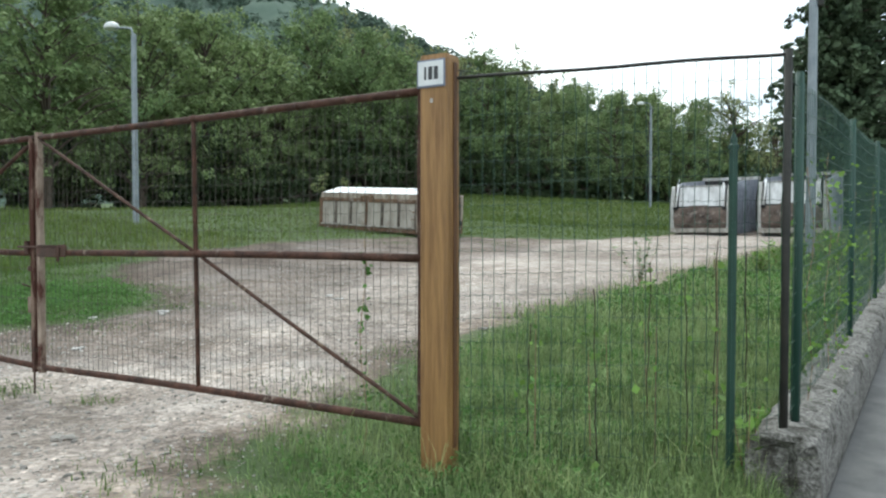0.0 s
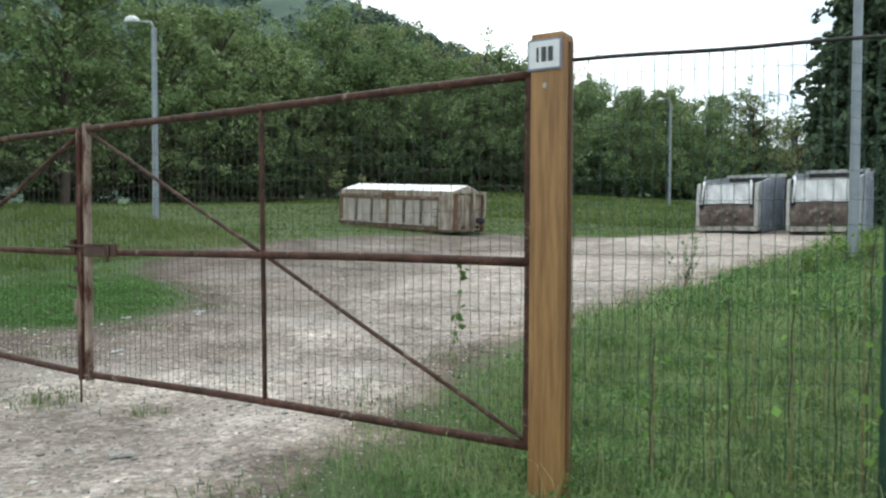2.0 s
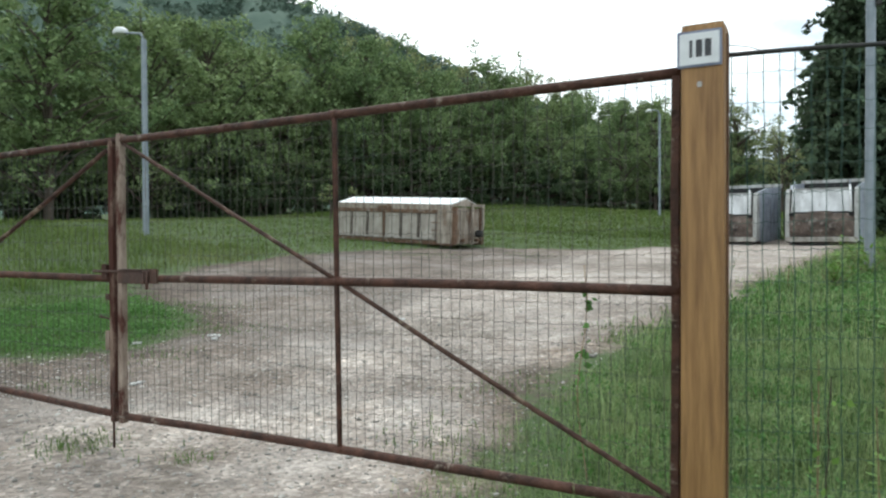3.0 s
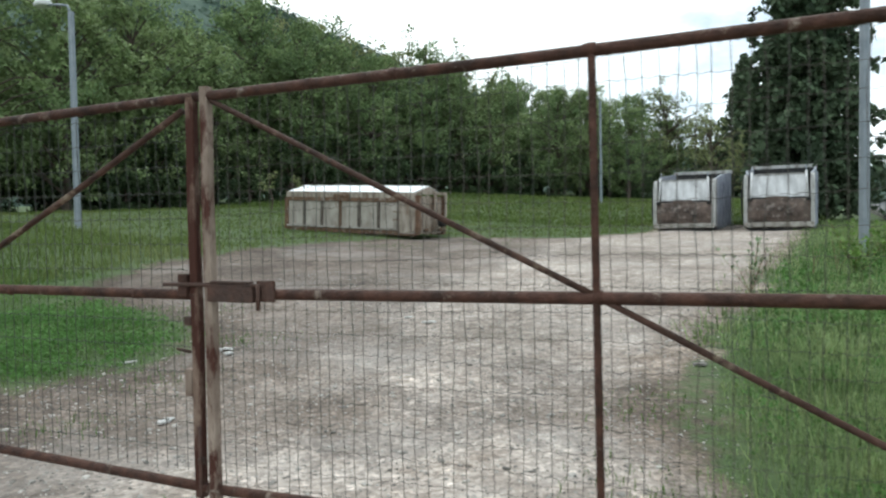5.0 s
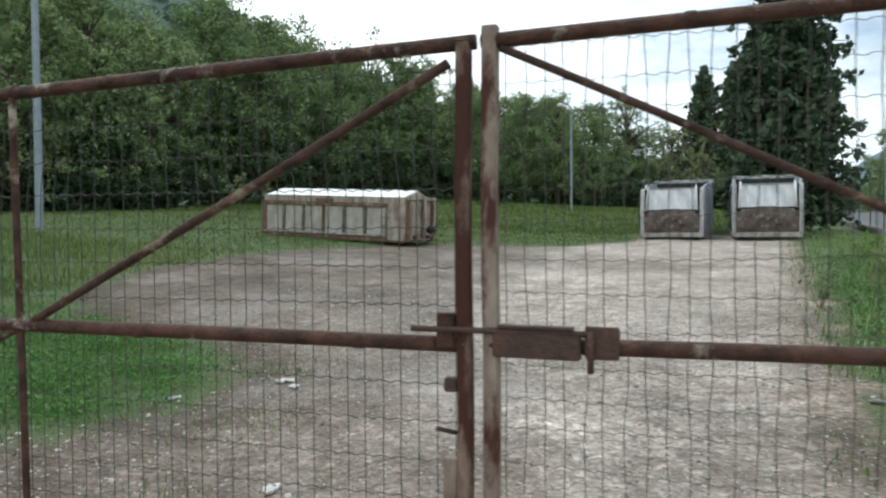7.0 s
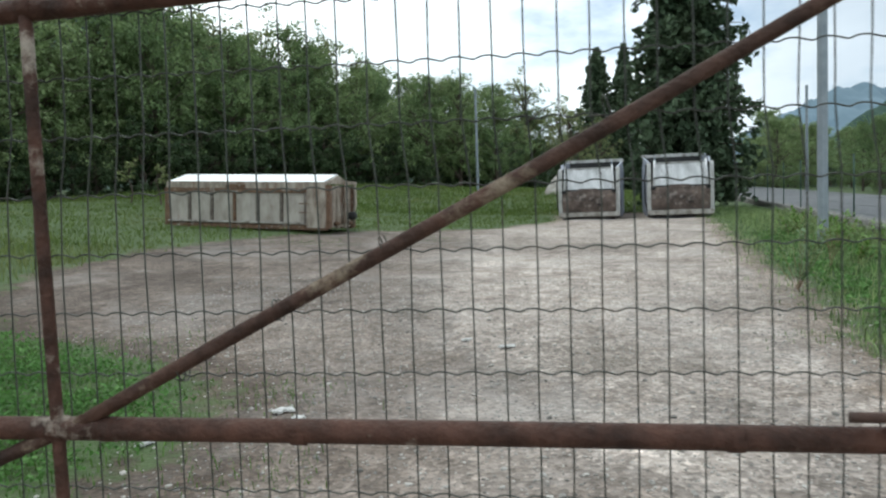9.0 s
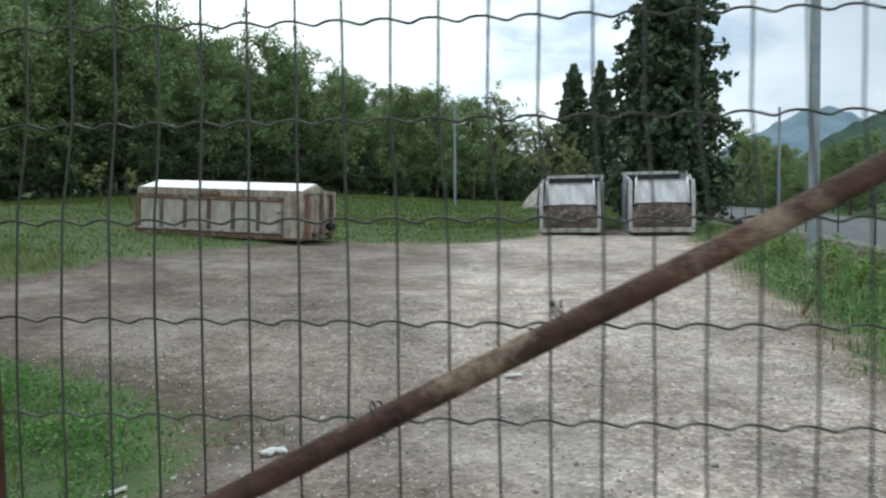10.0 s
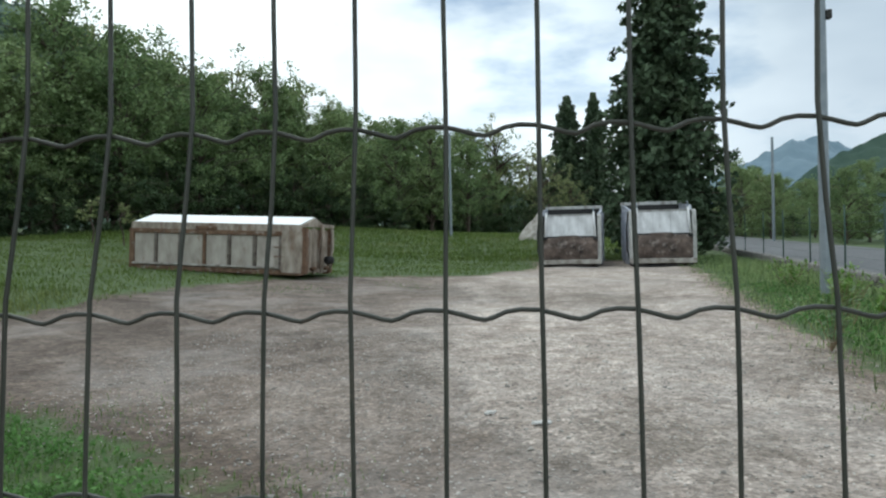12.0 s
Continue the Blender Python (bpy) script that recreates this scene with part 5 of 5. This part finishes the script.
weed(-1.1, 7.75, 0.7, 41, WEED_GREY, leaves=30, size=0.085, stems=10, spread=0.3, label="bushy pale green weed at the gravel's edge")
for i, (x, y, h) in enumerate(((0.45, 11.4, 0.5), (0.8, 12.3, 0.6), (1.15, 13.2, 0.65), (0.7, 14.6, 0.6), (1.35, 11.8, 0.55), (1.2, 15.8, 0.6), (0.25, 9.8, 0.45))):
    weed(x, y, h, 140 + i, VINE, leaves=22, size=0.12, stems=9, spread=0.34, label="bushy yellow-green weed round the foot of the pole")
weed(-0.3, 9.2, 0.55, 42, leaves=4, size=0.06, stems=4, spread=0.25, label="dry brown weed stalks in the grass")
weed(0.15, 10.6, 0.55, 43, leaves=4, size=0.06, stems=4, spread=0.25, label="dry brown weed stalks in the grass")
for i, (x, y, h) in enumerate(((0.35, 0.3, 0.7), (0.55, 0.5, 0.6), (0.85, 0.5, 0.85), (1.1, 0.6, 1.0), (0.62, 1.3, 0.6), (0.3, 1.6, 0.5), (0.9, 1.8, 0.55))):
    weed(x, y, h, 50 + i, VINE if i % 2 else WEED, 12, 0.05, "thin climbing weed in the wire fence")
weed(1.24, 0.46, 0.42, 61, VINE, 16, 0.07, "yellow-green vine at the broken wall end", stems=3)


def vine(name, pts, seed, n, size, label, spread=0.03, material=VINE, wood=STRAW, thick=0.0022):
    rnd = np.random.default_rng(seed)
    ob = empty(name, Matrix(), label, "vine")
    tube("stem", pts, thick, wood, ob, "", 5)
    P = np.array([tuple(q) for q in pts])
    lv, lf = [], []
    for i in range(n):
        t = rnd.uniform(0, len(P) - 1.001)
        k = int(t)
        p = P[k] + (P[k + 1] - P[k]) * (t - k) + rnd.normal(scale=spread, size=3)
        d, q = rnd.normal(size=3), rnd.normal(size=3)
        d /= np.linalg.norm(d)
        q = np.cross(d, q)
        q /= np.linalg.norm(q)
        s = size * rnd.uniform(0.5, 1.2)
        o = len(lv)
        lv += [tuple(p), tuple(p + d * s * 0.4 + q * s * 0.4), tuple(p + d * s), tuple(p + d * s * 0.4 - q * s * 0.4)]
        lf.append((o, o + 1, o + 2, o + 3))
    mesh_ob("leaves", lv, lf, material, ob)
    return ob


vine("vine", [right_fn(0.36 - 0.02 * math.sin(i), -0.06 + i * 0.115, 0.02) for i in range(10)], 71, 46, 0.034, "thin dark vine climbing the gate mesh", 0.012, WEED)
for j, (u, hh, n) in enumerate(((0.5, 1.1, 90), (1.1, 1.2, 140), (1.6, 0.8, 110), (2.6, 1.0, 90), (4.2, 1.1, 90))):
    vine("vine", [side_fn(u + 0.12 * math.sin(i * 1.4 + j), WALL_H + hh * i / 8, 0) for i in range(9)], 80 + j, n, 0.032, "yellow-green vine climbing the wire fence", 0.06)

DEAD_STEM = mat("dead_stem", (0.03, 0.024, 0.018), (0.07, 0.055, 0.04), 20, 0.9, 0, 0.0)
for j, (u, z0, hh) in enumerate(((0.32, 0.2, 0.5), (0.62, 0.1, 0.75), (0.83, 0.35, 0.6), (1.0, 0.05, 0.85), (1.1, 0.0, 1.05), (1.24, 0.1, 0.9))):
    pts = [fence_fn(u + 0.004 * math.sin(i * 1.7 + j) + 0.0015 * i * (-1) ** j, z0 - 0.1 + hh * i / 9) + Vector((0, -0.006, 0)) for i in range(10)]
    vine("vine", pts, 120 + j, 12, 0.045, "thin dead brown stem climbing the wire fence", 0.03, VINE, DEAD_STEM, 0.0026)

# ---- loose things on the ground ----
rs = np.random.default_rng(9)


def scrap(x, y, w, d, seed, label):
    """A crumpled flat scrap that lies on the gravel."""
    rnd = random.Random(seed)
    bm = bmesh.new()
    n = 5
    grid = [[bm.verts.new(((i / n - 0.5) * w * rnd.uniform(0.8, 1.15), (j / n - 0.5) * d * rnd.uniform(0.8, 1.15), 0.012 + 0.012 * rnd.random())) for j in range(n + 1)] for i in range(n + 1)]
    for i in range(n):
        for j in range(n):
            if rnd.random() > 0.08:
                bm.faces.new((grid[i][j], grid[i + 1][j], grid[i + 1][j + 1], grid[i][j + 1]))
    top = list(bm.faces)
    ext = bmesh.ops.extrude_face_region(bm, geom=top)
    bmesh.ops.translate(bm, vec=(0, 0, -0.012), verts=[q for q in ext["geom"] if isinstance(q, bmesh.types.BMVert)])
    ob = part("litter", bm, PAPER if seed % 3 else STONE, None)
    ob.matrix_world = pose(x, y, float(height(x, y)) + 0.004, 0, 0, rnd.uniform(0, 180))
    return tagged(ob, label, "litter", "litter on the gravel")


SCRAPS = [(-4.39, 1.14, 0.11, 0.06), (-5.35, 2.83, 0.13, 0.08), (-1.97, -0.52, 0.11, 0.055), (-5.2, 2.7, 0.08, 0.06), (-4.18, 4.6, 0.14, 0.05), (-1.45, 3.36, 0.09, 0.06), (-4.56, 4.9, 0.1, 0.05), (-5.94, 2.33, 0.12, 0.03), (-2.5, -0.9, 0.06, 0.04)]
for i, (x, y, w, d) in enumerate(SCRAPS):
    scrap(x, y, w, d, i + 1, "crumpled white scrap lying on the gravel")


def stones(name, count, region, size, seed, label):
    rnd = np.random.default_rng(seed)
    ico = bmesh.new()
    bmesh.ops.create_icosphere(ico, subdivisions=1, radius=1)
    bv = np.array([q.co[:] for q in ico.verts])
    bf = np.array([[q.index for q in g.verts] for g in ico.faces])
    ico.free()
    x = rnd.uniform(region[0], region[1], count)
    y = region[2] + (region[3] - region[2]) * rnd.uniform(0, 1, count) ** 1.6
    keep = yard(x, y) > rnd.uniform(-0.5, 0.6, count)
    x, y = x[keep], y[keep]
    n = len(x)
    s = rnd.uniform(size[0], size[1], n) * np.where(rnd.uniform(0, 1, n) > 0.93, 2.0, 1.0)
    p = bv[None] * (1 + 0.28 * rnd.normal(size=(n, len(bv), 1)).clip(-1, 1)) * np.stack((s, s * 0.75, s * 0.5), 1)[:, None]
    a = rnd.uniform(0, 6.28, n)
    ca_, sa_ = np.cos(a)[:, None], np.sin(a)[:, None]
    p = np.stack((p[..., 0] * ca_ - p[..., 1] * sa_, p[..., 0] * sa_ + p[..., 1] * ca_, p[..., 2]), -1)
    p += np.stack((x, y, height(x, y) + s * 0.15), 1)[:, None]
    f = (bf[None] + np.arange(n)[:, None, None] * len(bv)).reshape(-1, 3)
    ob = mesh_ob(name, p.reshape(-1, 3).tolist(), f.tolist(), STONE)
    return tagged(ob, label, "stones", kind="stuff")


stones("gravel_stones", 34000, (-8.5, 0.2, -2.6, 9.0), (0.004, 0.012), 91, "loose pale stones scattered over the gravel")


def mound():
    """A pale heap behind the container."""
    v, f = [], []
    for i in range(13):
        for j in range(25):
            r, a = i / 12, 2 * math.pi * j / 24
            q = Vector((1.5 * r * math.cos(a), 1.2 * r * math.sin(a), 1.9 * (1 - r) ** 0.8))
            v.append(q + noise.noise_vector(q * 1.7) * 0.12)
    for i in range(12):
        for j in range(24):
            f.append((i * 25 + j, i * 25 + 25 + j, i * 25 + 26 + j, i * 25 + 1 + j))
    ob = mesh_ob("mound", v, f, SKIP_GRIME2, None, "", True)
    ob.matrix_world = pose(-4.15, 42, float(height(-4.15, 42)) - 0.1)
    return tagged(ob, "pale grey mound of gravel behind the container", "mound")


mound()


def small_house(x, y):
    ob = empty("house", pose(x, y, float(height(x, y))), "ochre plastered house far behind the conifers", "house")
    part("wall", box((7, 6, 3.6), (0, 0, 1.6), 0.02), OCHRE, ob)
    bm = bmesh.new()
    vs = [bm.verts.new((sx * 3.8, sy, sz)) for sx in (-1, 1) for sy, sz in ((-3.4, 3.3), (0, 4.8), (3.4, 3.3))]
    bm.faces.new(vs[:3])
    bm.faces.new(vs[5:2:-1])
    for j in range(3):
        bm.faces.new((vs[j], vs[(j + 1) % 3], vs[3 + (j + 1) % 3], vs[3 + j]))
    part("roof", bm, ROOFTILE, ob)
    for px in (-2, 0.2, 2.2):
        w = part("window", box((0.9, 0.08, 1.2), (px, -3.02, 1.9), 0.01), DARK_GLASS, ob, "dark window")
        part("frame", box((1.05, 0.05, 0.08), (px, -3.05, 1.26), 0.01), COMP_PANEL, w)
    return ob


small_house(1.4, 88)
